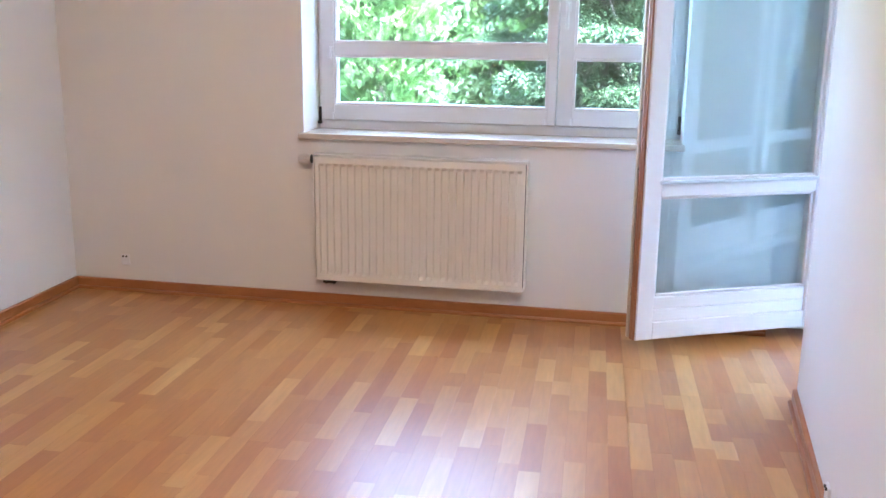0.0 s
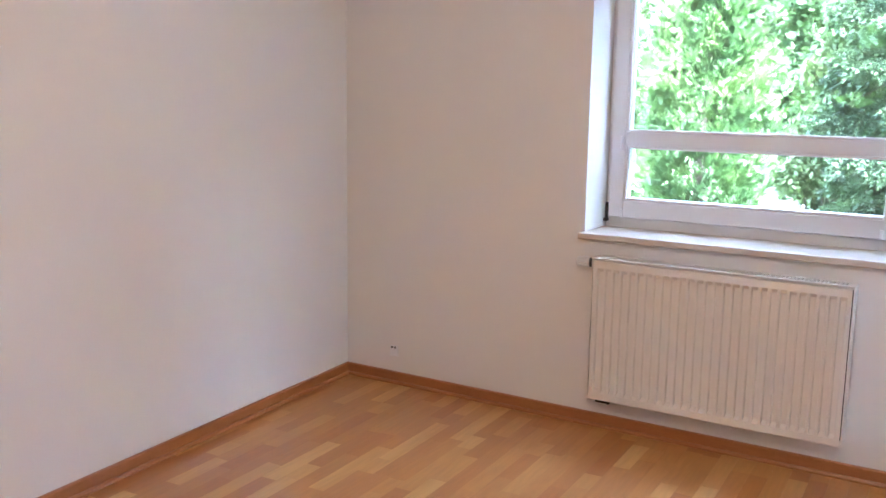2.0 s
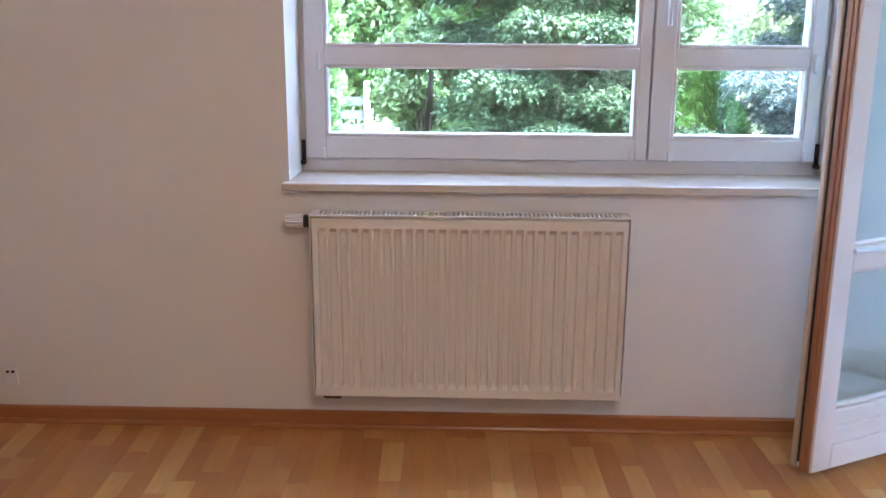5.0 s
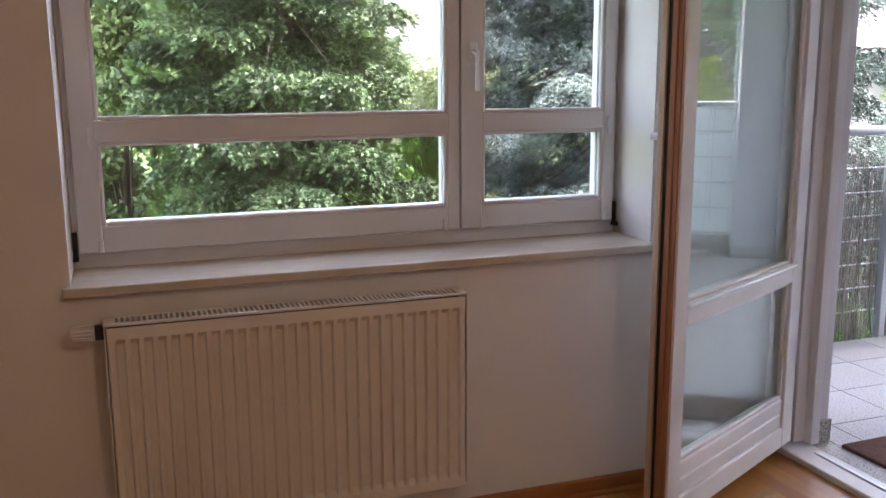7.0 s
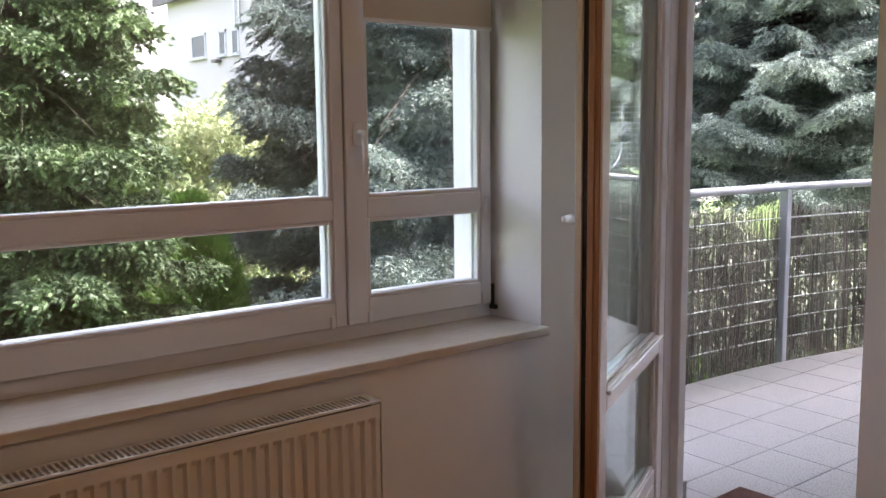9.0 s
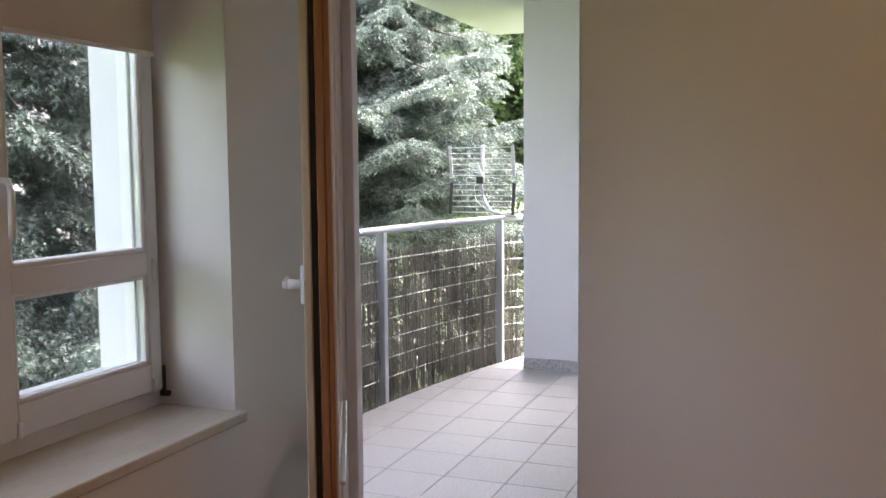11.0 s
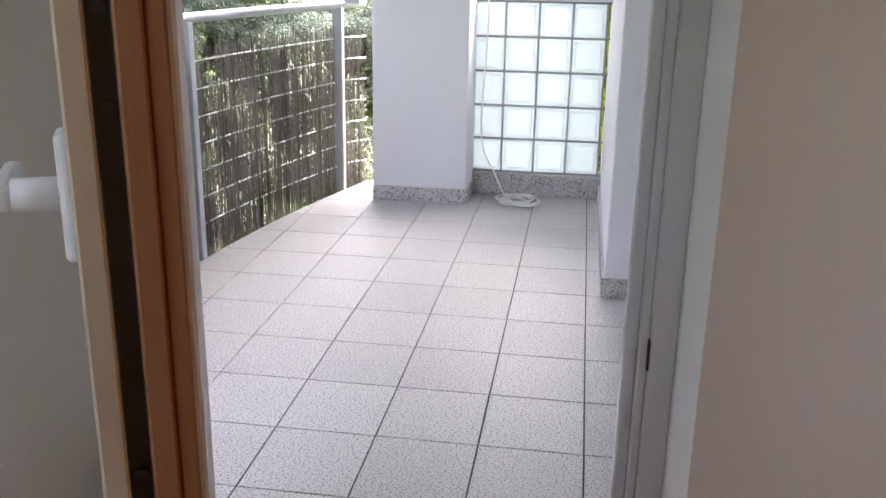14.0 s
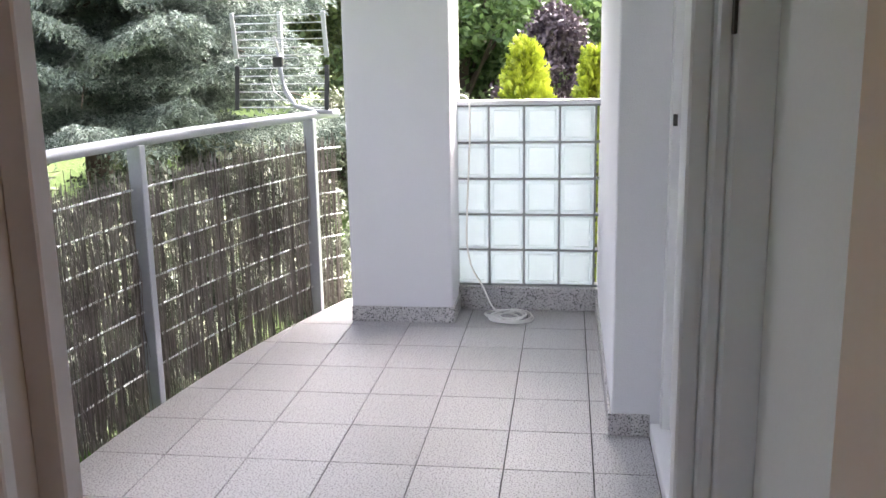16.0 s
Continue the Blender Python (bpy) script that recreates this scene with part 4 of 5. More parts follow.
def leaf_clump(n, size, rng):
    """A handful of separate small oval leaves round a point."""
    v, f = [], []
    for _ in range(n):
        c = rng.normal(0, size * 1.1, 3)
        a = rng.normal(0, 1, 3)
        a /= np.linalg.norm(a)
        b = np.cross(a, rng.normal(0, 1, 3))
        b /= np.linalg.norm(b)
        L, W = size * rng.uniform(0.7, 1.2), size * rng.uniform(0.35, 0.6)
        i = len(v)
        v += [c - a * L, c + b * W, c + a * L, c - b * W]
        f += [(i, i + 1, i + 2), (i, i + 2, i + 3)]
    return np.array(v, float), np.array(f, int)


def scatter(name, kinds, pos, heading, up, scale, material, rng):
    """Copies of the small pieces in kinds at pos, their x axis along heading, joined in one mesh."""
    n = len(pos)
    h = heading / np.linalg.norm(heading, axis=1)[:, None]
    y = np.cross(up, h)
    y /= np.maximum(np.linalg.norm(y, axis=1)[:, None], 1e-6)
    z = np.cross(h, y)
    pick = rng.integers(0, len(kinds), n)
    V, F, off = [], [], 0
    for k, (kv, kf) in enumerate(kinds):
        idx = np.where(pick == k)[0]
        if not len(idx):
            continue
        w = (kv[None, :, 0:1] * h[idx][:, None] + kv[None, :, 1:2] * y[idx][:, None] + kv[None, :, 2:3] * z[idx][:, None]) * scale[idx][:, None, None] + pos[idx][:, None]
        V.append(w.reshape(-1, 3))
        F.append((kf[None] + (np.arange(len(idx)) * len(kv))[:, None, None] + off).reshape(-1, 3))
        off += len(idx) * len(kv)
    V, F = np.concatenate(V), np.concatenate(F)
    me = bpy.data.meshes.new(name)
    me.vertices.add(len(V))
    me.vertices.foreach_set("co", V.astype(np.float32).ravel())
    me.loops.add(F.size)
    me.loops.foreach_set("vertex_index", F.astype(np.int32).ravel())
    me.polygons.add(len(F))
    me.polygons.foreach_set("loop_start", np.arange(0, F.size, 3, dtype=np.int32))
    me.update(calc_edges=True)
    me.materials.append(material)
    return me


def trunk_mesh(height, r, limbs):
    bm = bmesh.new()
    tube(bm, [(0.03 * math.sin(k * 1.3), 0.03 * math.cos(k), height * k / 8) for k in range(9)], r, 10, r2=r * 0.12)
    for a, b, lr in limbs:
        a, b = Vector(a), Vector(b)
        mid = (a + b) / 2 + Vector((0, 0, 0.06 * (b - a).length))
        tube(bm, [a, mid, b], lr, 5, r2=lr * 0.25)
    return bm


def conifer(name, label, place, height, radius, bare, material, seed, n_branch, dens, tw, droop=0.25, trunk_r=0.12, leaf_w=0.0055, up_tip=0.12, profile=0.8, needle=0.026, gap=0.36, fuzz=0.10, sag=0.22):
    """A spruce: whorls of drooping limbs, each carrying flat side twigs."""
    rng = np.random.default_rng(seed)
    th = thing(name, label, "tree", place)
    kinds = [needle_twig(3, 0.13, needle, leaf_w, 13, rng) for _ in range(6)]
    P, Hd, limbs = [], [], []
    whorls = max(6, int((height - bare) / gap))
    per = n_branch // whorls + 1
    for i in range(whorls * per):
        u = min(0.99, (i // per + rng.uniform(0.0, 1.0)) / whorls)
        z = bare + (height - bare) * u
        L = radius * (1 - u) ** profile * rng.uniform(0.72, 1.12) + 0.12
        az = i * 2.399 + rng.uniform(-0.3, 0.3)
        d = np.array([math.cos(az), math.sin(az), 0.0])
        side = np.array([-d[1], d[0], 0.0])
        dr = droop * L
        end = d * L + np.array([0, 0, z - dr + up_tip * L])
        limbs.append(((0, 0, z), tuple(end * np.array([0.8, 0.8, 1]) + np.array([0, 0, 0.04])), 0.005 + 0.006 * L))
        m = int(dens * L) + 4
        s = rng.uniform(0.12, 1.0, m) ** 0.75
        w = 0.36 * L * (1 - 0.75 * s) + 0.05
        lat = rng.uniform(-1, 1, m) * w
        pz = z - dr * np.sin(s * 1.57) + up_tip * L * s ** 3 - sag * np.abs(lat) - rng.uniform(0, fuzz, m)
        P.append(np.outer(s * L, d) + np.outer(lat, side) + np.stack([0 * s, 0 * s, pz], 1))
        Hd.append(d[None] * 0.75 + np.outer(np.sign(lat) * rng.uniform(0.3, 1.1, m), side) + np.stack([0 * s, 0 * s, rng.uniform(-0.55, 0.1, m)], 1))
    P, Hd = np.concatenate(P), np.concatenate(Hd)
    up = np.tile([0, 0, 1.0], (len(P), 1)) + rng.normal(0, 0.25, (len(P), 3))
    me = scatter("crown", kinds, P, Hd, up, rng.uniform(0.7, 1.25, len(P)) * tw, material, rng)
    ob = new("crown", me)
    ob.parent = th
    part("trunk", trunk_mesh(height, trunk_r, limbs), M_BARK, th)
    return th


def column_tree(name, label, place, height, radius, material, seed, n, tw=1.0, leaf_w=0.03, taper=0.9, category="tree", blunt=2.2):
    """A thuja: upright flat sprays over an uneven tapering column."""
    rng = np.random.default_rng(seed)
    th = thing(name, label, category, place)
    kinds = [spray(5, 0.15, leaf_w, -0.01, rng) for _ in range(6)]
    u = rng.uniform(0.02, 1, n) ** 0.9
    az = rng.uniform(0, 2 * math.pi, n)
    lob = 1 + 0.18 * np.sin(az * 3 + u * 9 + seed) + 0.16 * np.sin(az * 7 - u * 27) + 0.06 * np.sin(u * 40 + az * 2)
    r = radius * lob * np.clip(np.minimum(1.0, (u * 5 + 0.5)) * (1 - u ** blunt * taper), 0.05, 1) * rng.uniform(0.55, 1.0, n) ** 0.4
    keep = rng.random(n) < np.clip((np.sin(az * 11 + u * height * 9) + np.sin(az * 5 - u * height * 14 + seed)) * 0.35 + 0.75, 0.25, 1)
    u, az, r = u[keep], az[keep], r[keep]
    n = len(u)
    P = np.stack([r * np.cos(az), r * np.sin(az), u * height], 1)
    Hd = np.stack([np.cos(az) * 0.6, np.sin(az) * 0.6, 0.75 + 0 * az], 1) + rng.normal(0, 0.5, (n, 3))
    up = np.stack([-np.sin(az), np.cos(az), 0 * az], 1) + rng.normal(0, 0.4, (n, 3))
    me = scatter("crown", kinds, P, Hd, up, rng.uniform(0.7, 1.3, n) * tw, material, rng)
    ob = new("crown", me)
    ob.parent = th
    part("trunk", trunk_mesh(height * 0.95, radius * 0.12 + 0.02, []), M_BARK, th)
    return th


def leafy(name, label, place, height, radius, material, seed, n, size, bare=0.0, lobes=14, category="shrub", flat=1.0):
    """A broadleaf: limbs fork to lobes, each a loose cloud of leaf clumps with gaps between."""
    rng = np.random.default_rng(seed)
    th = thing(name, label, category, place)
    kinds = [leaf_clump(9, size, rng) for _ in range(6)]
    C, R, limbs = [], [], []
    for k in range(lobes):
        az = k * 2.399 + rng.uniform(-0.4, 0.4)
        u = (k + 0.5) / lobes
        rr = radius * math.sqrt(max(0.05, 1 - (2 * u - 0.9) ** 2)) * rng.uniform(0.35, 0.85)
        c = np.array([rr * math.cos(az), rr * math.sin(az), bare + (height - bare) * (0.12 + 0.80 * u)])
        C.append(c)
        R.append(radius * rng.uniform(0.28, 0.5))
        limbs.append(((0, 0, max(0.05, bare * 0.7 + (height - bare) * 0.3 * u)), tuple(c), 0.012 + 0.012 * radius))
    C, R = np.array(C), np.array(R)
    pick = rng.integers(0, lobes, n)
    d = rng.normal(0, 1, (n, 3))
    d /= np.linalg.norm(d, axis=1)[:, None]
    P = C[pick] + d * (R[pick] * rng.uniform(0.45, 1.08, n))[:, None] * np.array([1, 1, 0.8 * flat])
    P = P[P[:, 2] > 0.05]
    n = len(P)
    me = scatter("crown", kinds, P, rng.normal(0, 1, (n, 3)), rng.normal(0, 1, (n, 3)), rng.uniform(0.7, 1.3, n), material, rng)
    ob = new("crown", me)
    ob.parent = th
    part("trunk", trunk_mesh(height * 0.85, 0.03 + 0.04 * radius, limbs), M_BARK, th)
    return th


# near plants
conifer("spruce", "green spruce with drooping twigs and a brown trunk near the window", (-0.27, 7.9, GZ), 7.5, 1.05, 0.2, F_SPRUCE, 11, 135, 125, 1.25, droop=0.55, trunk_r=0.17, leaf_w=0.0085, gap=0.52, fuzz=0.05)
conifer("blue_spruce", "tall blue-grey spruce standing close to the house corner", (2.85, 7.9, GZ), 8.0, 2.2, 0.2, F_BLUE_SHADED, 12, 230, 125, 1.2, droop=0.42, trunk_r=0.14, leaf_w=0.006, needle=0.03, gap=0.30, fuzz=0.10, sag=0.5)
conifer("blue_spruce", "large silvery blue spruce beyond the balcony railing", (9.2, 8.5, GZ), 9.0, 2.55, 2.35, F_BLUE, 13, 260, 165, 1.15, droop=0.28, trunk_r=0.16, leaf_w=0.0065, needle=0.032, gap=0.34, fuzz=0.10, sag=0.45)
column_tree("thuja", "tall light green columnar thuja on the lawn", (-3.2, 12.0, GZ), 4.3, 0.72, F_THUJA, 21, 14000, blunt=4.0)
column_tree("thuja", "tall dark green thuja with fresh tips behind the spruce", (-0.15, 9.2, GZ), 7.0, 0.95, F_THUJA, 25, 21000, tw=1.0, leaf_w=0.022, blunt=1.7)
column_tree("thuja", "low bright green thuja bush beside the spruce", (0.95, 8.5, GZ), 1.95, 0.45, F_FRESH, 22, 8000, tw=0.8, leaf_w=0.02)
leafy("shrub", "broad light green leafy shrub in front of the window", (-1.28, 9.5, GZ), 3.15, 0.5, F_BUSH, 31, 5200, 0.035)
leafy("shrub", "pale variegated shrub near the white house", (2.55, 11.4, GZ), 2.75, 1.45, F_PALE, 32, 7500, 0.03)
leafy("shrub", "light green leafy shrub before the house balcony", (10.2, 12.5, GZ), 2.05 - GZ, 0.6, F_PALE, 36, 4200, 0.032)
column_tree("golden_thuja", "yellow-green conical thuja beyond the glass blocks", (9.2, 3.95, GZ), 2.42, 0.42, F_GOLD, 23, 5500, taper=1.0)
column_tree("golden_thuja", "smaller yellow-green thuja beyond the outer wall", (9.6, 3.25, GZ), 2.36, 0.36, F_GOLD, 24, 4500, taper=1.0)
leafy("purple_shrub", "dark purple leaved shrub behind the golden thujas", (13.5, 3.75, ground_z(13.5, 3.75)), 2.55, 0.75, F_PURPLE, 33, 2500, 0.045)

leafy("nettle_clump", "fresh green leafy weeds growing up at the balcony edge", (2.55, 5.62, GZ), 1.12, 0.26, F_FRESH, 61, 900, 0.028, lobes=8)
leafy("nettle_clump", "fresh green leafy weeds under the balcony railing", (3.05, 5.60, GZ), 1.04, 0.22, F_FRESH, 62, 700, 0.028, lobes=7)

# farther trees
far = [
    (-7.5, 17.0, 7.0, 2.6), (-4.2, 19.5, 5.2, 2.4), (-1.6, 18.0, 6.2, 2.5), (0.9, 21.5, 6.0, 2.4), (4.4, 23.0, 3.2, 1.6), (-11.5, 20.0, 7.5, 3.0),
    (19.5, 13.0, 5.0, 2.3), (16.5, 16.0, 5.5, 2.2), (20.5, 11.6, 7.8, 2.8), (21.5, 8.2, 7.2, 2.6), (18.5, 5.6, 7.2, 2.8), (20.5, 2.6, 6.0, 2.6), (24.0, 0.0, 7.0, 3.0),
]
tree_a = leafy("garden_tree", "leafy green garden tree with an uneven open crown", (0, 0, 0), 7.0, 2.6, F_TREE, 41, 7500, 0.075, bare=0.9, lobes=20, category="tree")
tree_b = leafy("garden_tree", "leafy green garden tree with an uneven open crown", (0, 0, 0), 7.0, 2.6, F_BUSH, 42, 7500, 0.07, bare=0.6, lobes=24, category="tree")
for k, (x, y, h, r) in enumerate(far):
    src = (tree_a, tree_b)[k % 2]
    if k < 2:
        src.matrix_world = pose(x, y, GZ, 0, 0, 40 * k)
        src.scale = (r / 2.6, r / 2.6, h / 7.0)
        tagged(src, "", "", "background trees")
    else:
        c = copy_thing(src, pose(x, y, GZ, 0, 0, 67 * k))
        c.scale = (r / 2.6, r / 2.6, h / 7.0)

# low planting along the lawn
hedge_src = leafy("low_shrub", "low green garden shrub on the lawn edge", (5.8, 6.9, GZ), 1.1, 0.75, F_DULL, 51, 2200, 0.028, lobes=9)
tagged(hedge_src, "", "", "low shrubs")
for k, (x, y, s) in enumerate([(4.4, 6.6, 0.9), (7.4, 6.7, 1.0), (6.9, 5.4, 0.8), (6.3, 8.6, 1.1), (11.8, 6.4, 1.2), (8.2, 5.4, 0.7), (3.2, 6.1, 0.6), (1.6, 6.2, 0.6), (2.4, 6.0, 0.55), (4.0, 5.9, 0.5), (4.9, 5.8, 0.5), (5.6, 5.9, 0.6), (3.0, 5.75, 0.35), (3.7, 5.65, 0.35), (-2.4, 8.6, 1.0), (-3.2, 9.6, 1.0),
                               (-0.5, 10.6, 1.2), (2.0, 10.0, 0.9), (13.0, 10.0, 1.2), (12.6, 5.2, 1.1), (4.6, 7.6, 1.25), (6.0, 7.7, 1.3), (7.6, 7.4, 1.25), (3.3, 7.0, 1.1), (9.0, 6.6, 1.2), (10.2, 7.6, 1.3), (2.0, 7.2, 1.0)]):
    copy_thing(hedge_src, pose(x, y, ground_z(x, y) - 0.02, 0, 0, 50 * k) @ Matrix.Scale(s, 4))


# ---- neighbouring houses ----
def house(name, label, x0, x1, y0, y1, eave, material, roof, windows_w=(), windows_s=(), over=0.32):
    """windows_w: on the wall that faces -x, as (y, z, width, height); windows_s: on the one that faces -y, as (x, z, width, height)."""
    h = thing(name, label, "house", ((x0 + x1) / 2, (y0 + y1) / 2, GZ))
    cx, cy = (x0 + x1) / 2, (y0 + y1) / 2
    part("wall", boxes((x0 - cx, x1 - cx, y0 - cy, y1 - cy, 0, eave - GZ)), material, h)
    part("roof", boxes((x0 - cx - over, x1 - cx + over, y0 - cy - over, y1 - cy + over, eave - GZ, eave - GZ + 0.25), (x0 - cx - over, x0 - cx - over + 0.12, y0 - cy - over, y1 - cy + over, eave - GZ - 0.12, eave - GZ)), roof, h, "flat overhanging roof edge")
    for y, z, w, hh in windows_w:
        f = part("window", boxes((x0 - cx - 0.03, x0 - cx + 0.001, y - cy - w / 2, y - cy - w / 2 + 0.06, z - GZ, z - GZ + hh), (x0 - cx - 0.03, x0 - cx + 0.001, y - cy + w / 2 - 0.06, y - cy + w / 2, z - GZ, z - GZ + hh),
                                  (x0 - cx - 0.12, x0 - cx + 0.001, y - cy - w / 2 - 0.05, y - cy + w / 2 + 0.05, z - GZ - 0.07, z - GZ), (x0 - cx - 0.03, x0 - cx + 0.001, y - cy - w / 2, y - cy + w / 2, z - GZ + hh - 0.06, z - GZ + hh)), M_HOUSE_GREY, h)
        part("pane", boxes((x0 - cx - 0.012, x0 - cx + 0.001, y - cy - w / 2 + 0.06, y - cy + w / 2 - 0.06, z - GZ, z - GZ + hh - 0.06)), M_PANE, f)
    for x, z, w, hh in windows_s:
        f = part("window", boxes((x - cx - w / 2, x - cx - w / 2 + 0.07, y0 - cy - 0.03, y0 - cy + 0.001, z - GZ, z - GZ + hh), (x - cx + w / 2 - 0.07, x - cx + w / 2, y0 - cy - 0.03, y0 - cy + 0.001, z - GZ, z - GZ + hh),
                                  (x - cx - w / 2, x - cx + w / 2, y0 - cy - 0.1, y0 - cy + 0.001, z - GZ - 0.08, z - GZ)), M_HOUSE_GREY, h)
        part("pane", boxes((x - cx - w / 2 + 0.07, x - cx + w / 2 - 0.07, y0 - cy - 0.012, y0 - cy + 0.001, z - GZ, z - GZ + hh)), M_PANE, f)
    return h


white_house = house("white_house", "white rendered two-storey house with small windows behind the spruce", 8.8, 16.0, 15.0, 28.2, 5.2, M_HOUSE, M_ROOF,
      windows_w=((26.1, 3.5, 0.95, 0.62), (24.6, 3.48, 0.42, 0.62), (23.85, 3.46, 0.42, 0.62)), windows_s=((13.7, 1.95, 0.9, 1.9), (13.45, 0.7, 0.5, 0.6), (14.5, 0.7, 0.6, 0.6)))
hx, hy = (8.8 + 16.0) / 2, (15.0 + 28.2) / 2
balcony = part("balcony_slab", boxes((11.3 - hx, 16.0 - hx, 14.0 - hy, 15.0 - hy, 1.64 - GZ, 1.79 - GZ), bevel=0.02), surface("brown_fascia", (0.13, 0.05, 0.04), (0.20, 0.08, 0.065), 0.6), white_house, "brown-edged balcony slab")
for z in (1.97, 2.19, 2.30, 2.41, 2.64):
    part("balcony_rail", boxes((11.3 - hx, 16.0 - hx, 14.02 - hy, 14.05 - hy, z - 0.015 - GZ, z + 0.015 - GZ)), M_STEEL, balcony)
for x in (11.32, 12.9, 14.5, 15.98):
    part("balcony_post", boxes((x - 0.02 - hx, x + 0.02 - hx, 14.05 - hy, 14.09 - hy, 1.79 - GZ, 2.65 - GZ)), M_STEEL, balcony)
for dy in (-0.14, 0.14):
    part("roof_ladder", boxes((8.72 - hx, 8.76 - hx, 23.6 + dy - 0.02 - hy, 23.6 + dy + 0.02 - hy, 4.1 - GZ, 6.6 - GZ)), M_STEEL, white_house, "thin grey metal ladder rail")
for k in range(8):
    part("ladder_rung", boxes((8.73 - hx, 8.75 - hx, 23.47 - hy, 23.73 - hy, 4.3 + 0.3 * k - GZ, 4.33 + 0.3 * k - GZ)), M_STEEL, white_house)
part("wall_lamp", boxes((8.62 - hx, 8.80 - hx, 24.7 - hy, 25.0 - hy, 3.28 - GZ, 3.36 - GZ), bevel=0.02), M_DARKMETAL, white_house, "small dark wall lamp")
house("grey_house", "pale grey house seen past the corner of the white one", 5.5, 13.0, 36.0, 46.0, 8.0, M_HOUSE, M_ROOF, windows_s=((11.85, 3.2, 0.62, 0.5), (7.2, 3.6, 0.9, 1.1)))
house("red_roofed_house", "low white house with a dark reddish brown roof edge", 19.0, 27.0, 21.0, 28.0, 2.3, M_HOUSE, M_ROOF_RED,
      windows_s=((20.4, 0.6, 0.9, 1.1), (22.6, 0.6, 0.9, 1.1)), windows_w=((23.0, 0.6, 0.9, 1.1),))


def make_garden_chair():
    c = thing("garden_chair", "dark blue-grey woven garden armchair standing on the lawn", "chair", (5.5, 18.0, GZ), rz=200)
    part("seat", boxes((-0.32, 0.32, -0.32, 0.32, 0.12, 0.40), bevel=0.04, segs=2), M_RATTAN, c)
    part("backrest", boxes((-0.38, 0.38, 0.26, 0.38, 0.0, 0.86), bevel=0.05, segs=2), M_RATTAN, c)
    for s in (-1, 1):
        part("armrest", boxes((s * 0.35 - 0.05, s * 0.35 + 0.05, -0.34, 0.27, 0.0, 0.62), bevel=0.04, segs=2), M_RATTAN, c)


make_garden_chair()


def make_gate():
    g = thing("garden_gate", "narrow grey metal garden gate between the thuja and the shrub", "gate", (-2.9, 15.0, GZ))
    for x in (-0.45, 0.45):
        part("gate_post", boxes((x - 0.04, x + 0.04, -0.04, 0.04, 0, 1.5), bevel=0.005), M_PLASTIC, g, "pale post")
    for k in range(6):
        part("slat", boxes((-0.40, 0.40, -0.01, 0.01, 0.15 + 0.2 * k, 0.27 + 0.2 * k)), M_ROOF, g, "dark slat")


make_gate()


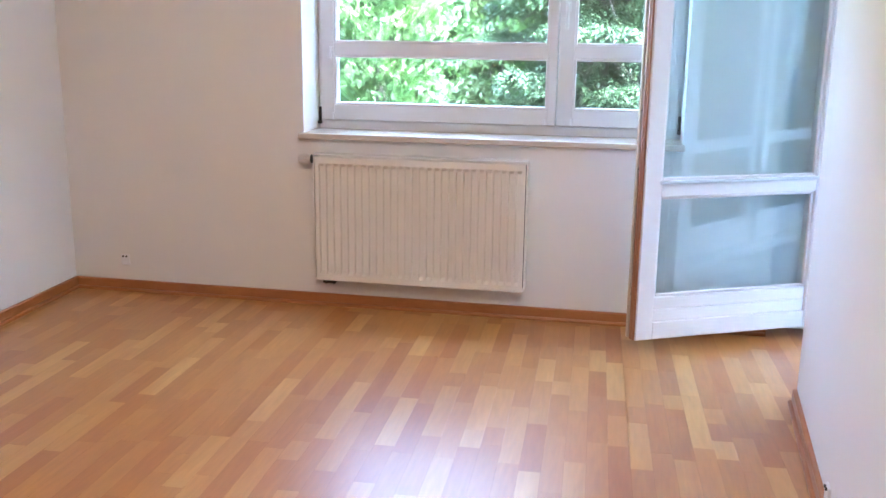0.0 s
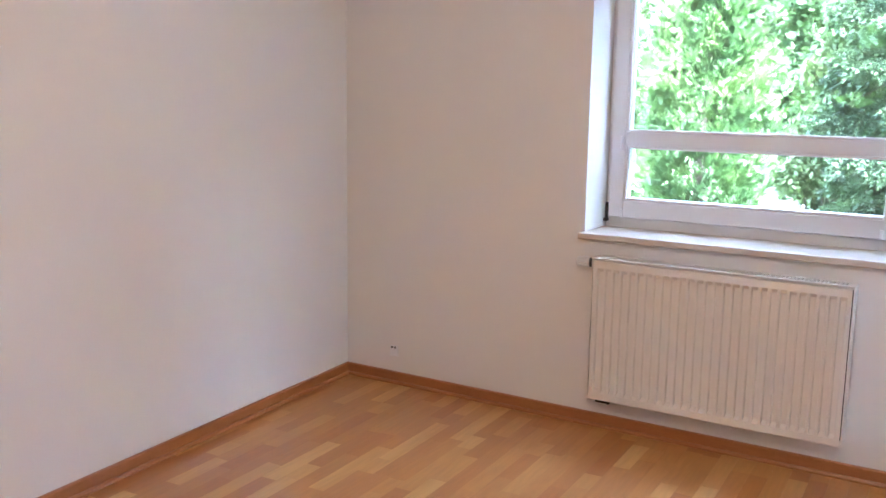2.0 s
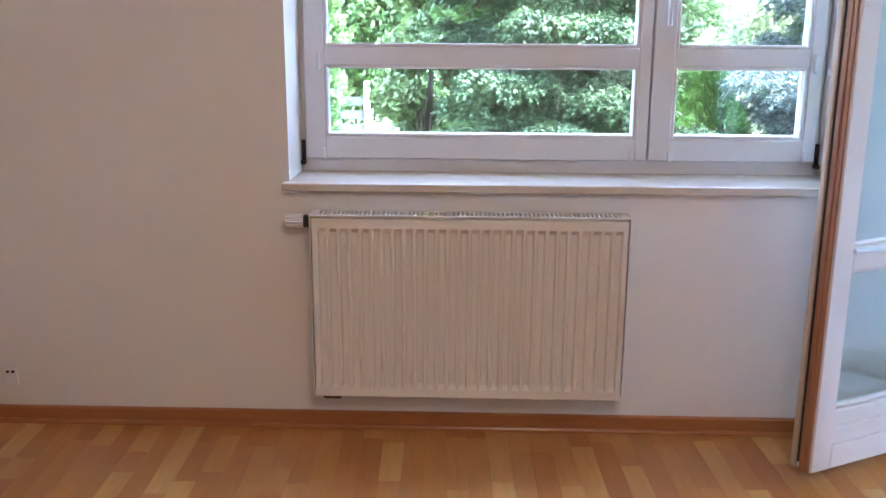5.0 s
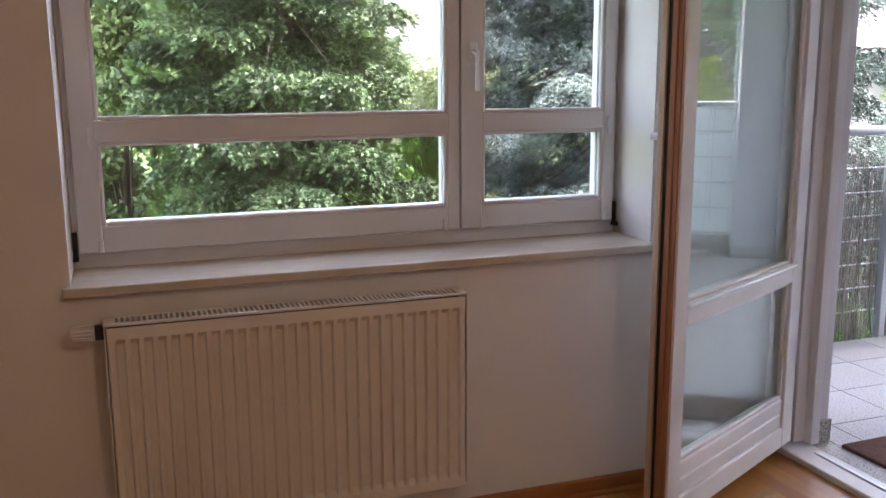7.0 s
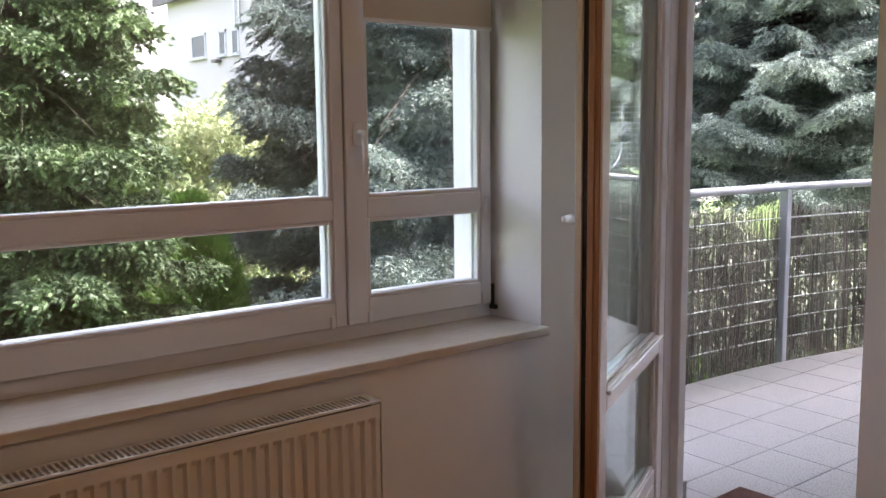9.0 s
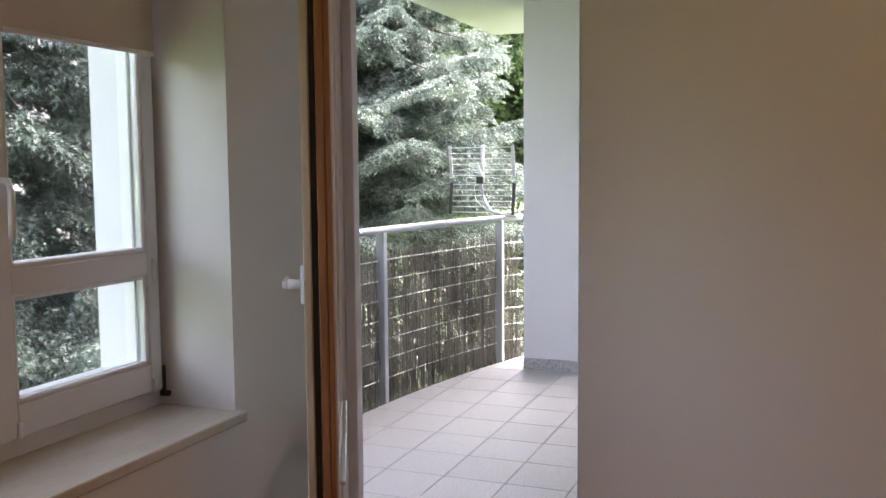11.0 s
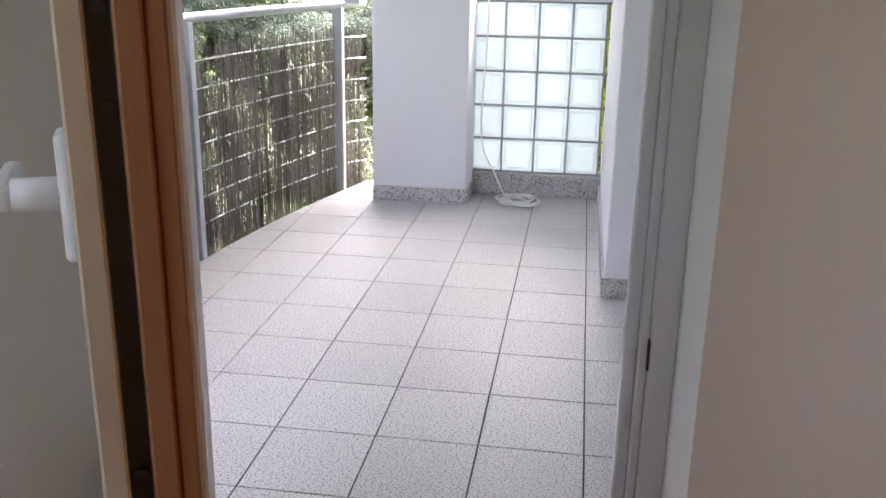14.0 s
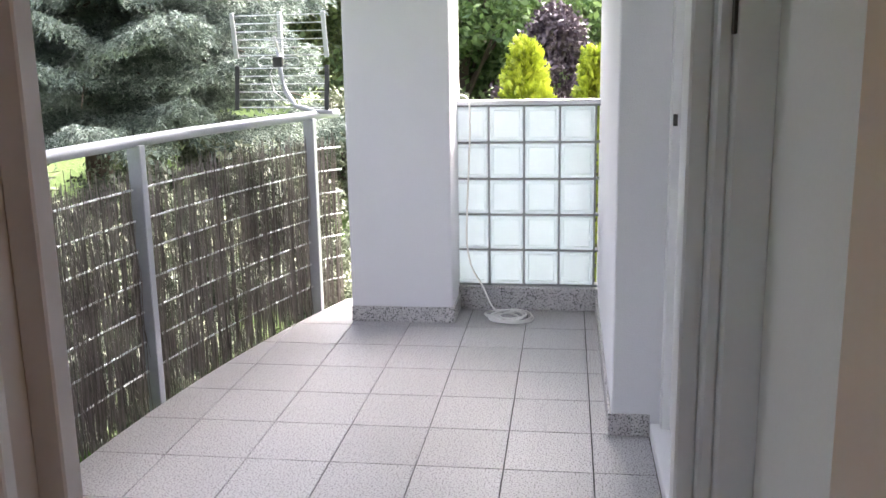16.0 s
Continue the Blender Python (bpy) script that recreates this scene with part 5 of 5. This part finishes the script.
# ---- parquet strips and balcony tiles ----
def make_parquet():
    rng = random.Random(7)
    w = 0.0685
    turn = radians(2.0)
    cx, cy = -1.0, 3.4
    lo_x = X_W - 0.25
    cols = int((X_E - lo_x) / w) + 1
    lens = (0.14, 0.26, 0.36, 0.41, 0.41, 0.46)
    shared = {}
    bm_far = bmesh.new()
    count = 0
    strips = []
    for i in range(cols + 6):
        x0 = lo_x + i * w
        top = Y_N + 0.12 if x0 < X_E - 0.06 else DY1
        lo = Y_S - 0.12 if x0 < X_E + 0.06 else DY0
        x1 = min(x0 + w, 0.97)
        if x1 - x0 < 0.01:
            continue
        y = top
        first = rng.choice(lens) * rng.uniform(0.3, 1.0)
        while y > lo:
            L = first if first else rng.choice(lens)
            first = 0
            y0 = max(lo, y - L)
            strips.append((x0, x1, y0, y))
            y = y0

    def turned(x, y):
        c, q = math.cos(turn), math.sin(turn)
        return cx + c * (x - cx) - q * (y - cy), cy + q * (x - cx) + c * (y - cy)

    near = [s for s in strips if s[2] > 2.6 and s[3] < 4.29]
    near = set(sorted(near, key=lambda s: -s[2])[:300])
    for s in strips:
        x0, x1, y0, y1 = s
        if s in near:
            key = (round(x1 - x0, 4), round(y1 - y0, 3))
            if key not in shared:
                bm = boxes((-key[0] / 2 + 0.0002, key[0] / 2 - 0.0002, -key[1] / 2 + 0.0002, key[1] / 2 - 0.0002, -0.01, 0.0))
                shared[key] = mesh_of("parquet_strip", bm, M_PARQUET)
            ob = new("parquet_strip", shared[key])
            ob.parent = floor
            ob.location = (*turned((x0 + x1) / 2, (y0 + y1) / 2), 0)
            ob.rotation_euler = (0, 0, turn)
        else:
            a = [bm_far.verts.new((*turned(px, py), 0)) for px, py in ((x0 + 0.0002, y0 + 0.0002), (x1 - 0.0002, y0 + 0.0002), (x1 - 0.0002, y1 - 0.0002), (x0 + 0.0002, y1 - 0.0002))]
            bm_far.faces.new(a)
    ob = part("parquet_strips", bm_far, M_PARQUET_FAR, floor)
    tagged(ob, "", "", "", "stuff")


def make_tiles():
    P, Q, g = 0.333, 0.3095, 0.0022
    full = None
    for i in range(-4, 10):
        for j in range(-2, 7):
            x0, x1, y0, y1 = 2.291 + i * P, 2.291 + (i + 1) * P, 3.43 + j * Q, 3.43 + (j + 1) * Q
            cx0, cx1, cy0 = max(x0, BX0), min(x1, BX1), max(y0, 3.216)
            if cx1 - cx0 < 0.03 or y1 < 3.23 or (y1 < 3.43 and x0 > 3.27) or rail_y((x0 + x1) / 2) - 0.066 < y0 + 0.01:
                continue
            whole = cx0 == x0 and cx1 == x1 and cy0 == y0 and min(rail_y(x0), rail_y(x1)) - 0.066 > y1
            if whole:
                if full is None:
                    full = mesh_of("floor_tile", boxes((g, P - g, g, Q - g, -0.006, 0.0), bevel=0.001), M_TILE)
                ob = new("floor_tile", full)
                ob.location = (x0, y0, 0)
            else:
                n = 4
                tops = [min(y1 - g, rail_y(cx0 + (cx1 - cx0) * k / n) - 0.064) for k in range(n + 1)]
                if max(tops) - cy0 < 0.01:
                    continue
                bm = bmesh.new()
                a = [bm.verts.new((cx0 + g, cy0 + g, 0)), bm.verts.new((cx1 - g, cy0 + g, 0))]
                b = [bm.verts.new((cx0 + g + (cx1 - cx0 - 2 * g) * k / n, max(t, cy0 + g + 0.001), 0)) for k, t in reversed(list(enumerate(tops)))]
                f = bm.faces.new(a + b)
                r = bmesh.ops.extrude_face_region(bm, geom=[f])
                for v in r["geom"]:
                    if isinstance(v, bmesh.types.BMVert):
                        v.co.z -= 0.006
                ob = new("floor_tile", mesh_of("floor_tile", bm, M_TILE))
            ob.parent = balcony_floor


make_tiles()
make_parquet()
